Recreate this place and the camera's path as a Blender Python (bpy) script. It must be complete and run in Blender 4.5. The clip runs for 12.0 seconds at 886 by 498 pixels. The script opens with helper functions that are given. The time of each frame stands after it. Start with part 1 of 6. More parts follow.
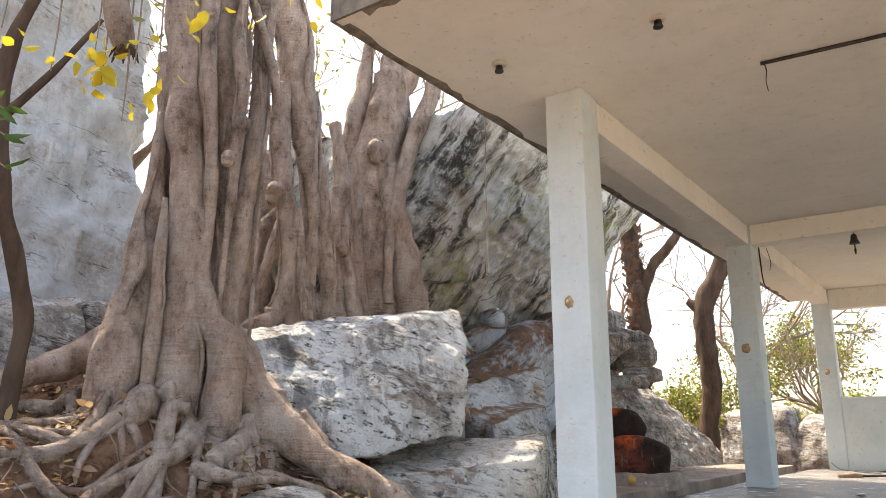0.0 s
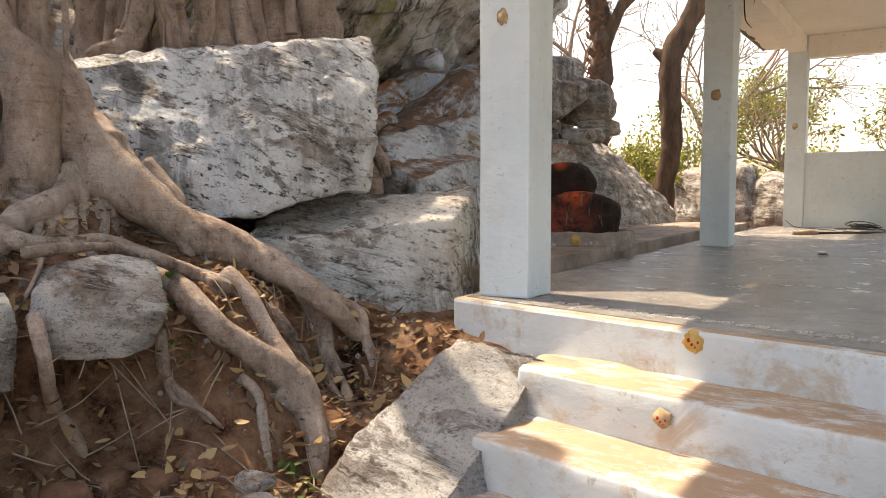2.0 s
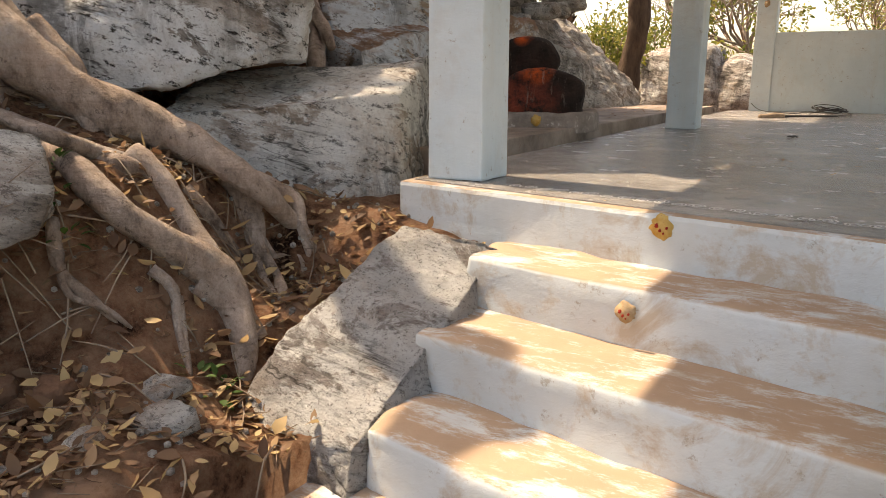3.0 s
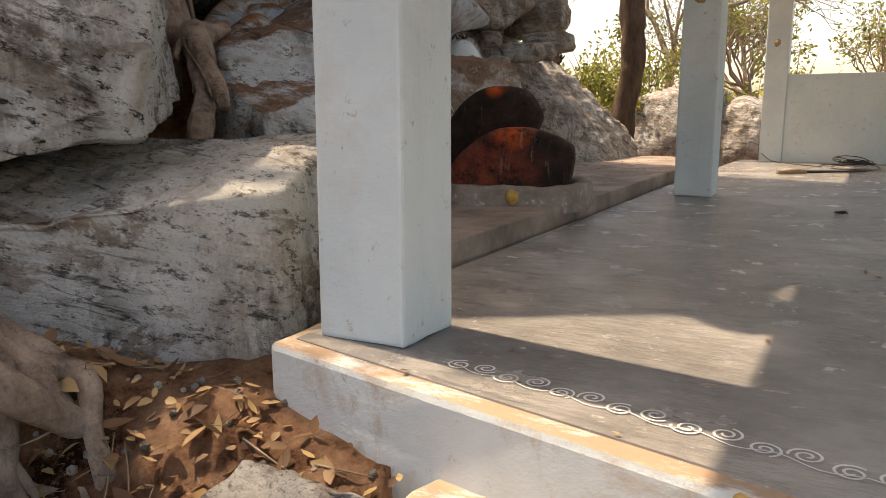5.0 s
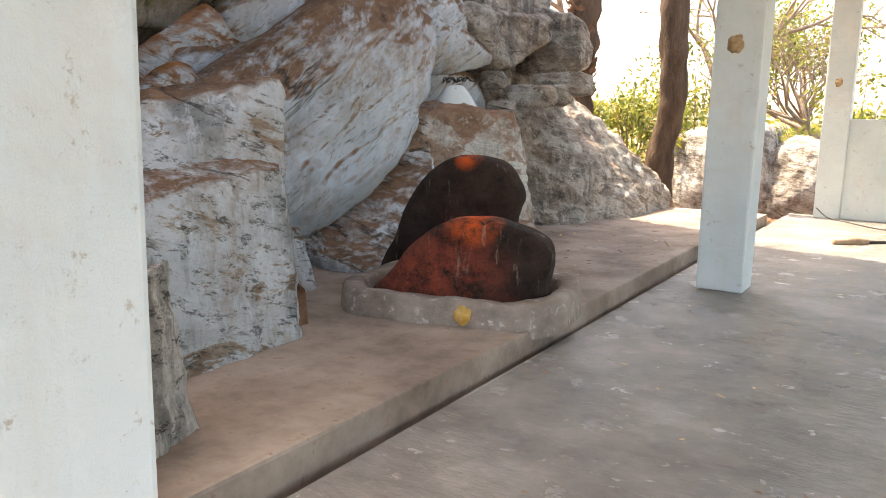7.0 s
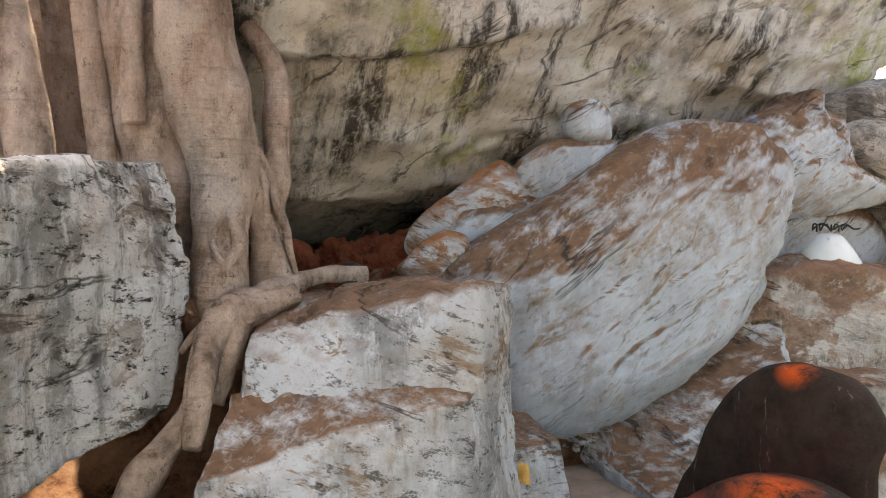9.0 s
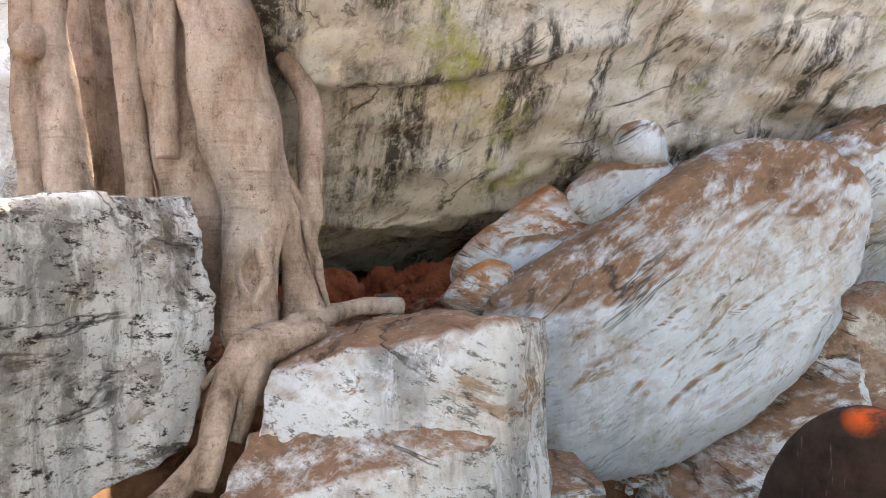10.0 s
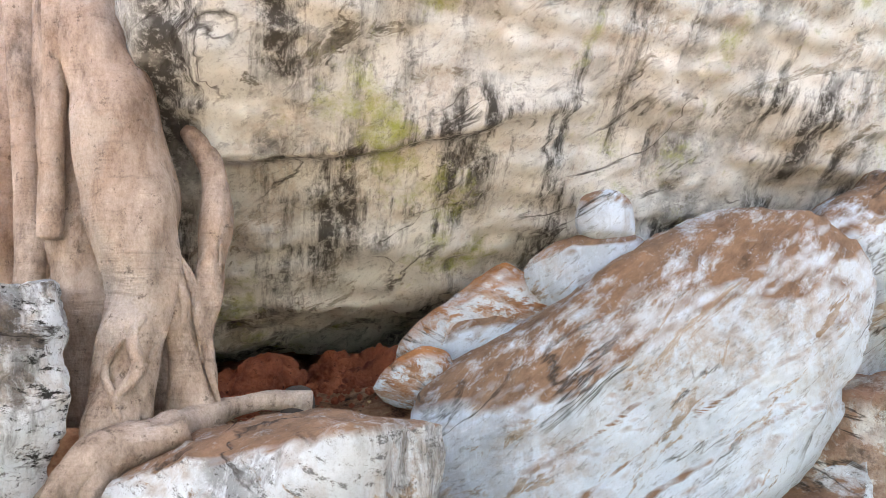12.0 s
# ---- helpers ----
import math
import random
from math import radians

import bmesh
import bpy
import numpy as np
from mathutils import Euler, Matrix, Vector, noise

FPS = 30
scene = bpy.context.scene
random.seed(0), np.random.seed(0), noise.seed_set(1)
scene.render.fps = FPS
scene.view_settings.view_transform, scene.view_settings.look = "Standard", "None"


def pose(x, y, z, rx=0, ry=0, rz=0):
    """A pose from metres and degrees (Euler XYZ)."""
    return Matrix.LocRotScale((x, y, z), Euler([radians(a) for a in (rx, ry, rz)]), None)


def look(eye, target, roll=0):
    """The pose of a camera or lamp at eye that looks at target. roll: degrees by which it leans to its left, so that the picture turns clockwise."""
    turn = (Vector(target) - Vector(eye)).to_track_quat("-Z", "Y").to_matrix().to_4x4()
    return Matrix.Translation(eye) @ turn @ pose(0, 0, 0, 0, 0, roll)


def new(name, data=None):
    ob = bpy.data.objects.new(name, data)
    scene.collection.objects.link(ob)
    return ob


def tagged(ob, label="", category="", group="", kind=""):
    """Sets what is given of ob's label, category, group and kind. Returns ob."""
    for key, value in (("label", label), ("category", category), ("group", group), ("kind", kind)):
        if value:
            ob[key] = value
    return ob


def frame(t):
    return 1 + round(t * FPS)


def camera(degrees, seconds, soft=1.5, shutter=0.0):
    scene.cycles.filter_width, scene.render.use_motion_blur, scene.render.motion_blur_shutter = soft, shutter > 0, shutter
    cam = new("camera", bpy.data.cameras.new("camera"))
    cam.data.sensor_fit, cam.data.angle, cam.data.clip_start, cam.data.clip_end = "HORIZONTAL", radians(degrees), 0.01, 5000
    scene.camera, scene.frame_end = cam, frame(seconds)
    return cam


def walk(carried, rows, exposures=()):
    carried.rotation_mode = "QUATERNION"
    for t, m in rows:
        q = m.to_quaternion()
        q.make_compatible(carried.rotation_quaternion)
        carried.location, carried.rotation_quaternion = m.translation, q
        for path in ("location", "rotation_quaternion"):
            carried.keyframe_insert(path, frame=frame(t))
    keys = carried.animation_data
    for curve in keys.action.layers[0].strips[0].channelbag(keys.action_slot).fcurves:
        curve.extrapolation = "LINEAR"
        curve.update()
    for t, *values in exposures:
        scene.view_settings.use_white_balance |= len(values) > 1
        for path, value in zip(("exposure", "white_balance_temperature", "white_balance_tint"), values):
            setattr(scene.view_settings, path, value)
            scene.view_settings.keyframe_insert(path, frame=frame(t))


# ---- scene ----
cam = camera(61.3, 12.0, soft=0.7)
PATH = [
    (0, (2.111, -4.568, 0.587), (0.967, -2.998, 1.063), 0.2),
    (0.5, (2.087, -4.243, 0.589), (0.83, -2.735, 0.972), 1.6),
    (1, (1.963, -3.963, 0.589), (0.684, -2.453, 0.878), 1.9),
    (1.5, (1.734, -3.666, 0.602), (0.571, -2.041, 0.702), 0.5),
    (2, (1.735, -3.44, 0.544), (0.641, -1.772, 0.397), -0.1),
    (2.5, (1.713, -3.326, 0.498), (0.679, -1.653, 0.132), 0.1),
    (2.7, (1.67, -3.237, 0.459), (0.689, -1.551, 0.015), 0.3),
    (4.3, (1.321, -2.221, 0.579), (0.293, -0.55, 0.19), -0.7),
    (4.5, (1.251, -2.028, 0.589), (0.237, -0.345, 0.218), -0.3),
    (5, (1.083, -1.674, 0.638), (0.107, 0.037, 0.287), -0.1),
    (5.5, (1.039, -1.294, 0.702), (-0.002, 0.384, 0.38), 0.7),
    (6, (1.034, -0.943, 0.804), (-0.023, 0.731, 0.523), 1.9),
    (6.5, (1.001, -0.679, 0.947), (-0.018, 1.007, 0.605), 1.1),
    (6.7, (1.012, -0.571, 0.973), (-0.031, 1.102, 0.635), 1.2),
    (8.3, (0.718, 0.445, 1.272), (-0.793, 1.742, 1.081), 0.0),
    (8.5, (0.752, 0.581, 1.311), (-0.87, 1.741, 1.159), 0.3),
    (9, (0.825, 0.788, 1.448), (-1.0, 1.599, 1.346), 0.6),
    (9.5, (0.81, 0.888, 1.462), (-1.081, 1.534, 1.385), 0.1),
    (10, (0.785, 1.027, 1.484), (-1.121, 1.632, 1.439), 0.0),
    (10.5, (0.86, 1.305, 1.48), (-1.034, 1.946, 1.459), 0.2),
    (11, (0.842, 1.479, 1.495), (-1.058, 2.104, 1.531), 0.1),
    (11.5, (0.666, 1.608, 1.525), (-1.256, 2.151, 1.615), -0.4),
    (12, (0.615, 1.757, 1.542), (-1.335, 2.176, 1.686), -0.1),
]
walk(cam, [(t, look(eye, target, roll)) for t, eye, target, roll in PATH],
     [(0, 2.05, 7500, 11), (2, 1.85, 8500, 14), (2.5, 1.65, 9000, 15), (4.5, 1.6, 8700, 15), (5.5, 1.5, 8700, 15), (6.5, 2.4, 8000, 12), (8.3, 3.1, 9100, 15), (9, 3.3, 8800, 14), (9.5, 3.65, 8400, 13), (10.5, 3.85, 8200, 13), (11.5, 4.0, 8100, 13), (12, 4.3, 8100, 13)])

# ---- world and sun ----
world = bpy.data.worlds.new("sky")
scene.world = world
world.use_nodes = True
SUN_ELEVATION, SUN_AZIMUTH = 60.0, 172.0
nt = world.node_tree
sky = nt.nodes.new("ShaderNodeTexSky")
sky.sky_type, sky.sun_disc = "NISHITA", False
sky.sun_elevation, sky.sun_rotation = radians(SUN_ELEVATION), radians(90 - SUN_AZIMUTH)
sky.dust_density, sky.air_density = 3.0, 1.0
nt.links.new(sky.outputs[0], nt.nodes["Background"].inputs[0])
nt.nodes["Background"].inputs[1].default_value = 0.15
sun = new("sun", bpy.data.lights.new("sun", "SUN"))
sun.data.energy, sun.data.angle, sun.data.color = 2.6, radians(0.6), (1.0, 0.93, 0.82)
toward = Vector((math.cos(radians(SUN_AZIMUTH)) * math.cos(radians(SUN_ELEVATION)), math.sin(radians(SUN_AZIMUTH)) * math.cos(radians(SUN_ELEVATION)), math.sin(radians(SUN_ELEVATION))))
sun.matrix_world = look(toward * 30, (0, 0, 0))


# ---- materials ----
def nodes_of(name, rough=0.85, spec=0.3):
    m = bpy.data.materials.new(name)
    m.use_nodes = True
    b = m.node_tree.nodes["Principled BSDF"]
    b.inputs["Roughness"].default_value = rough
    b.inputs["Specular IOR Level"].default_value = spec
    return m, m.node_tree, b


def coords(t, scale=(1, 1, 1), space="Object"):
    c = t.nodes.new("ShaderNodeTexCoord")
    mp = t.nodes.new("ShaderNodeMapping")
    mp.inputs["Scale"].default_value = scale
    t.links.new(c.outputs[space], mp.inputs[0])
    return mp.outputs[0]


def noise_tex(t, at, scale, detail=6, rough=0.6, warp=0.0):
    n = t.nodes.new("ShaderNodeTexNoise")
    n.inputs["Scale"].default_value, n.inputs["Detail"].default_value = scale, detail
    n.inputs["Roughness"].default_value, n.inputs["Distortion"].default_value = rough, warp
    t.links.new(at, n.inputs["Vector"])
    return n.outputs["Fac"]


def ramp(t, fac, stops):
    n = t.nodes.new("ShaderNodeValToRGB")
    e = n.color_ramp.elements
    while len(e) < len(stops):
        e.new(0.5)
    for k, (p, c) in enumerate(stops):
        e[k].position, e[k].color = p, (*c, 1) if len(c) == 3 else c
    t.links.new(fac, n.inputs[0])
    return n.outputs[0]


def band(t, fac, lo, hi):
    n = t.nodes.new("ShaderNodeMapRange")
    n.inputs[1].default_value, n.inputs[2].default_value = lo, hi
    t.links.new(fac, n.inputs[0])
    return n.outputs[0]


def mix(t, fac, a, b, how="MIX"):
    n = t.nodes.new("ShaderNodeMix")
    n.data_type, n.blend_type = "RGBA", how
    for value, k in ((fac, 0), (a, 6), (b, 7)):
        if isinstance(value, (int, float)):
            n.inputs[k].default_value = value
        elif isinstance(value, tuple):
            n.inputs[k].default_value = (*value, 1)
        else:
            t.links.new(value, n.inputs[k])
    return n.outputs[2]


def times(t, a, b):
    n = t.nodes.new("ShaderNodeMath")
    n.operation = "MULTIPLY"
    for k, v in enumerate((a, b)):
        if isinstance(v, (int, float)):
            n.inputs[k].default_value = v
        else:
            t.links.new(v, n.inputs[k])
    return n.outputs[0]


def bump(t, b, height, strength, distance):
    n = t.nodes.new("ShaderNodeBump")
    n.inputs["Strength"].default_value, n.inputs["Distance"].default_value = strength, distance
    t.links.new(height, n.inputs["Height"])
    t.links.new(n.outputs[0], b.inputs["Normal"])


def facing_up(t, lo, hi):
    g = t.nodes.new("ShaderNodeNewGeometry")
    s = t.nodes.new("ShaderNodeSeparateXYZ")
    t.links.new(g.outputs["Normal"], s.inputs[0])
    return band(t, s.outputs[2], lo, hi)


def stone(name, tones, wash, cover, soil=(0.2, 0.1, 0.06), soil_cover=0.5, streak=0.5, green=0.0, dark=0.5, ochre=0.4, layers=(0.25, -0.15, 0.95), dip=0.0, clean=0.0, run=(5.0, 5.0, 0.6), bedded=1.8, level=(0.3, 0.8)):
    """Granite with worn whitewash: cover is the share still white, soil lies on top, dark lichen runs down in streaks."""
    m, t, b = nodes_of(name, 0.9, 0.2)
    at = coords(t)
    turn = t.nodes.new("ShaderNodeVectorRotate")
    turn.rotation_type = "EULER_XYZ"
    turn.inputs["Rotation"].default_value = (layers[0], layers[1], layers[2])
    t.links.new(at, turn.inputs["Vector"])
    stretch = t.nodes.new("ShaderNodeMapping")
    stretch.inputs["Scale"].default_value = (0.5, 0.5, 2.6)
    t.links.new(turn.outputs[0], stretch.inputs[0])
    grain_way = t.nodes.new("ShaderNodeMapping")
    grain_way.inputs["Scale"].default_value = (0.75, 0.75, bedded)
    t.links.new(turn.outputs[0], grain_way.inputs[0])
    bed = grain_way.outputs[0]
    fine = noise_tex(t, at, 70, 5, 0.75)
    coarse = noise_tex(t, bed, 4.5, 15, 0.75, 0.3)
    base = ramp(t, coarse, [(0.34, tones[0]), (0.47, tones[1]), (0.56, tones[2]), (0.68, tones[1])])
    tone = ramp(t, noise_tex(t, at, 2.6, 10, 0.65), [(0.35, tuple(c * (0.7 + 0.16 * clean) for c in wash)), (0.5, tuple(c * 0.95 for c in wash)), (0.62, wash)])
    edge = 0.5 + 0.17 * (0.55 - cover)
    worn = band(t, noise_tex(t, bed, 2.6, 15, 0.74, 0.5), edge - 0.018, edge + 0.014)
    col = mix(t, worn, base, tone)
    rust = times(t, times(t, band(t, noise_tex(t, at, 1.7, 8, 0.65, 0.9), 0.47, 0.62), band(t, noise_tex(t, at, 16, 13, 0.8), 0.4, 0.56)), ochre)
    col = mix(t, rust, col, (0.36, 0.22, 0.12))
    lean = t.nodes.new("ShaderNodeVectorRotate")
    lean.rotation_type = "Y_AXIS"
    lean.inputs["Angle"].default_value = dip
    t.links.new(at, lean.inputs["Vector"])
    down = t.nodes.new("ShaderNodeMapping")
    down.inputs["Scale"].default_value = run
    t.links.new(lean.outputs[0], down.inputs[0])
    flow = noise_tex(t, down.outputs[0], 1.1, 12, 0.72)
    patch = noise_tex(t, at, 1.1, 6, 0.6)
    lichen = times(t, times(t, times(t, band(t, flow, 0.47, 0.54), band(t, patch, 0.41, 0.54)), band(t, noise_tex(t, at, 13, 13, 0.82), 0.36, 0.5)), streak)
    col = mix(t, lichen, col, (0.045, 0.04, 0.033))
    if green:
        col = mix(t, times(t, band(t, noise_tex(t, at, 1.5, 13, 0.75), 0.54, 0.66), green), col, (0.36, 0.41, 0.1))
    specks = times(t, band(t, noise_tex(t, bed, 15, 14, 0.84), 0.54, 0.575), min(1.0, dark * 1.25))
    col = mix(t, specks, col, (0.035, 0.032, 0.028))
    pits = times(t, band(t, fine, 0.56, 0.62), 0.7 * (1 - clean))
    col = mix(t, pits, col, (0.1, 0.09, 0.08))
    dust = times(t, facing_up(t, *level), band(t, noise_tex(t, bed, 3.2, 13, 0.75), 0.54 - 0.2 * soil_cover, 0.66 - 0.2 * soil_cover))
    col = mix(t, times(t, times(t, dust, min(1.0, soil_cover * 1.3)), band(t, noise_tex(t, at, 14, 12, 0.8), 0.3, 0.44)), col, mix(t, band(t, noise_tex(t, bed, 9, 12, 0.75), 0.35, 0.65), tuple(c * 0.75 for c in soil), tuple(c * 1.6 for c in soil)))
    # cracks follow the layers of the rock
    seam = noise_tex(t, stretch.outputs[0], 1.5, 10, 0.55, 0.6)
    line = ramp(t, seam, [(0.485, (0, 0, 0)), (0.5, (1, 1, 1)), (0.515, (0, 0, 0))])
    some = band(t, noise_tex(t, at, 2.3, 4), 0.48, 0.6)
    col = mix(t, times(t, times(t, line, some), 0.9), col, (0.04, 0.033, 0.027))
    grain = ramp(t, noise_tex(t, at, 120, 6, 0.8), [(0.36, (0.5, 0.48, 0.46)), (0.47, (0.95, 0.95, 0.95)), (0.6, (1.0, 1.0, 1.0))])
    mottle = ramp(t, noise_tex(t, bed, 34, 10, 0.8), [(0.36, (0.55, 0.52, 0.49)), (0.46, (0.94, 0.93, 0.92)), (0.6, (1.0, 1.0, 1.0))])
    col = mix(t, 0.3 - 0.15 * clean, col, mottle, "MULTIPLY")
    col = mix(t, 0.4 - 0.25 * clean, col, grain, "MULTIPLY")
    t.links.new(col, b.inputs["Base Color"])
    rough = t.nodes.new("ShaderNodeMath")
    rough.operation = "ADD"
    t.links.new(times(t, noise_tex(t, stretch.outputs[0], 5, 15, 0.75), 1.2), rough.inputs[0])
    t.links.new(noise_tex(t, bed, 11, 15, 0.8), rough.inputs[1])
    bump(t, b, rough.outputs[0], 1.0, 0.05)
    return m


def bark(name, lo, mid, hi):
    """Smooth fig bark: pale scales over brown, fine rings across, knots."""
    m, t, b = nodes_of(name, 0.85, 0.2)
    at = coords(t)
    col = ramp(t, noise_tex(t, coords(t, (1, 1, 0.5)), 6, 14, 0.74), [(0.33, lo), (0.48, mid), (0.64, hi)])
    tint = band(t, noise_tex(t, at, 1.3, 8, 0.65), 0.5, 0.68)
    col = mix(t, times(t, tint, 0.45), col, (0.3, 0.165, 0.095))
    pale = band(t, noise_tex(t, at, 2.4, 12, 0.7), 0.54, 0.64)
    col = mix(t, times(t, pale, 0.5), col, (0.5, 0.45, 0.4))
    rings = noise_tex(t, coords(t, (2.2, 2.2, 22)), 1.6, 7, 0.6)
    col = mix(t, times(t, band(t, rings, 0.58, 0.7), 0.28), col, tuple(c * 0.5 for c in lo))
    col = mix(t, times(t, band(t, noise_tex(t, at, 18, 11, 0.8), 0.57, 0.63), 0.65), col, tuple(c * 0.5 for c in lo))
    grain = ramp(t, noise_tex(t, coords(t, (1, 1, 0.8)), 110, 6, 0.8), [(0.34, (0.7, 0.68, 0.65)), (0.55, (1.0, 1.0, 1.0))])
    col = mix(t, 0.8, col, grain, "MULTIPLY")
    t.links.new(col, b.inputs["Base Color"])
    add = t.nodes.new("ShaderNodeMath")
    add.operation = "ADD"
    t.links.new(times(t, rings, 0.4), add.inputs[0])
    t.links.new(times(t, noise_tex(t, coords(t, (1, 1, 0.8)), 12, 13, 0.72), 1.1), add.inputs[1])
    bump(t, b, add.outputs[0], 1.0, 0.07)
    return m


def plain(name, lo, hi, scale=6, rough=0.85, relief=0.3, depth=0.01, spec=0.3, stretch=(1, 1, 1), spots=None, metal=0.0):
    m, t, b = nodes_of(name, rough, spec)
    at = coords(t, stretch)
    col = ramp(t, noise_tex(t, at, scale, 9, 0.65), [(0.3, lo), (0.7, hi)])
    if spots:
        col = mix(t, band(t, noise_tex(t, at, scale * 4, 6, 0.7), 0.58, 0.7), col, spots)
    t.links.new(col, b.inputs["Base Color"])
    b.inputs["Metallic"].default_value = metal
    bump(t, b, noise_tex(t, at, scale * 5, 8, 0.65), relief, depth)
    return m


def limewash(name, lo, hi, tread=None, rough=0.8, grime=0.0):
    """White limewash over plaster with grime; on a step the upward faces are worn to brown cement."""
    m, t, b = nodes_of(name, rough, 0.25)
    at = coords(t)
    col = ramp(t, noise_tex(t, at, 1.6, 8, 0.6), [(0.3, lo), (0.7, hi)])
    run = noise_tex(t, coords(t, (7, 7, 0.5)), 1.2, 6)
    col = mix(t, times(t, band(t, run, 0.52, 0.72), 0.22), col, (0.5, 0.47, 0.41))
    col = mix(t, times(t, band(t, noise_tex(t, at, 15, 12, 0.8), 0.585, 0.64), 0.7), col, (0.3, 0.26, 0.21))
    if grime:
        col = mix(t, times(t, band(t, noise_tex(t, at, 3.2, 13, 0.74, 0.5), 0.5, 0.62), grime), col, (0.42, 0.32, 0.22))
    if tread:
        up = facing_up(t, 0.5, 0.8)
        worn = times(t, up, band(t, noise_tex(t, coords(t, (1.3, 3.4, 3)), 2.4, 15, 0.78), 0.4, 0.5))
        col = mix(t, worn, col, mix(t, noise_tex(t, at, 5, 8, 0.7), tread, tuple(c * 1.5 for c in tread)))
    t.links.new(col, b.inputs["Base Color"])
    bump(t, b, noise_tex(t, at, 11, 12, 0.75), 0.5, 0.018)
    return m


def floor_cement():
    m, t, b = nodes_of("polished_cement", 0.35, 0.5)
    at = coords(t)
    col = ramp(t, noise_tex(t, at, 1.3, 8, 0.65), [(0.34, (0.15, 0.135, 0.12)), (0.5, (0.25, 0.23, 0.21)), (0.66, (0.38, 0.355, 0.33))])
    chips = band(t, noise_tex(t, coords(t, (1, 2.2, 1)), 9, 13, 0.8), 0.58, 0.65)
    col = mix(t, times(t, chips, 0.6), col, (0.62, 0.6, 0.56))
    t.links.new(col, b.inputs["Base Color"])
    r = t.nodes.new("ShaderNodeMapRange")
    r.inputs[3].default_value, r.inputs[4].default_value = 0.1, 0.38
    t.links.new(noise_tex(t, at, 4, 7), r.inputs[0])
    t.links.new(r.outputs[0], b.inputs["Roughness"])
    bump(t, b, noise_tex(t, coords(t, (1.3, 3.4, 1)), 5, 10, 0.66), 0.9, 0.025)
    return m


WHITE = limewash("limewash", (0.5, 0.58, 0.61), (0.64, 0.71, 0.73), grime=0.14)
CEILING = limewash("ceiling_wash", (0.7, 0.68, 0.62), (0.78, 0.76, 0.7))
STEP = limewash("step_wash", (0.47, 0.5, 0.5), (0.64, 0.69, 0.7), (0.32, 0.225, 0.155), grime=0.75)
STAINED = plain("weathered_cement", (0.06, 0.05, 0.04), (0.32, 0.28, 0.23), 5, 0.95, 0.6, 0.02, stretch=(1, 1, 0.6))
CEMENT = floor_cement()
LEDGE = plain("ledge_cement", (0.11, 0.075, 0.055), (0.38, 0.31, 0.26), 2.6, 0.7, 0.5, 0.012, spots=(0.2, 0.12, 0.08))
GRANITE = stone("granite", ((0.13, 0.12, 0.11), (0.34, 0.32, 0.3), (0.58, 0.56, 0.54)), (0.86, 0.9, 0.92), 0.9, soil_cover=0.2, streak=0.6, dark=0.95, ochre=0.5, clean=0.6)
GRANITE_BARE = stone("bare_granite", ((0.16, 0.14, 0.12), (0.38, 0.34, 0.3), (0.58, 0.54, 0.49)), (0.7, 0.69, 0.65), 0.4, soil_cover=0.3, streak=0.6, dark=0.5, ochre=0.35)
WASHED = stone("whitewashed_rock", ((0.24, 0.17, 0.12), (0.44, 0.37, 0.31), (0.6, 0.56, 0.52)), (0.74, 0.85, 0.95), 1.05, (0.23, 0.14, 0.09), soil_cover=0.85, streak=0.2, dark=0.3, ochre=0.6, layers=(-0.7, 0.0, 0.0), clean=0.9, bedded=2.6, level=(0.12, 0.45))
WASHED_WORN = stone("worn_whitewashed_rock", ((0.18, 0.12, 0.085), (0.36, 0.27, 0.2), (0.55, 0.47, 0.4)), (0.82, 0.89, 0.94), 1.0, (0.24, 0.145, 0.095), soil_cover=0.85, streak=0.6, dark=0.6, ochre=0.55, clean=0.75, level=(0.5, 0.8))
WEDGE = stone("pale_worn_wedge", ((0.22, 0.18, 0.15), (0.42, 0.36, 0.31), (0.6, 0.55, 0.5)), (0.88, 0.88, 0.85), 1.0, (0.3, 0.2, 0.13), soil_cover=0.3, streak=0.7, dark=0.65, ochre=0.6, clean=0.6)
OVERHANG = stone("overhang_rock", ((0.13, 0.12, 0.095), (0.36, 0.35, 0.3), (0.57, 0.55, 0.48)), (0.8, 0.81, 0.77), 1.1, soil_cover=0.1, streak=0.95, green=0.95, dark=0.3, ochre=0.4, layers=(-0.4, 0.5, 0.0), dip=-0.72, clean=0.7, run=(2.6, 2.6, 0.3), bedded=3.0)
CLIFF = stone("cliff_rock", ((0.36, 0.31, 0.27), (0.5, 0.47, 0.44), (0.64, 0.62, 0.59)), (0.86, 0.9, 0.9), 1.25, soil_cover=0.15, streak=0.25, dark=0.12, ochre=0.5, clean=0.85, bedded=1.3)
BARK = bark("fig_bark", (0.12, 0.085, 0.065), (0.41, 0.315, 0.255), (0.62, 0.5, 0.42))
DARK_BARK = plain("dark_bark", (0.05, 0.035, 0.025), (0.13, 0.09, 0.065), 8, 0.95, 0.8, 0.03, 0.1, (1, 1, 0.3))
SOIL, tree, shader = nodes_of("red_soil", 0.97, 0.05)
place = coords(tree)
ground_colour = ramp(tree, noise_tex(tree, place, 5, 14, 0.75), [(0.36, (0.035, 0.016, 0.01)), (0.47, (0.28, 0.145, 0.088)), (0.62, (0.48, 0.3, 0.2))])
ground_colour = mix(tree, band(tree, noise_tex(tree, place, 45, 6, 0.75), 0.56, 0.66), ground_colour, (0.3, 0.21, 0.14))
split = tree.nodes.new("ShaderNodeSeparateXYZ")
tree.links.new(place, split.inputs[0])
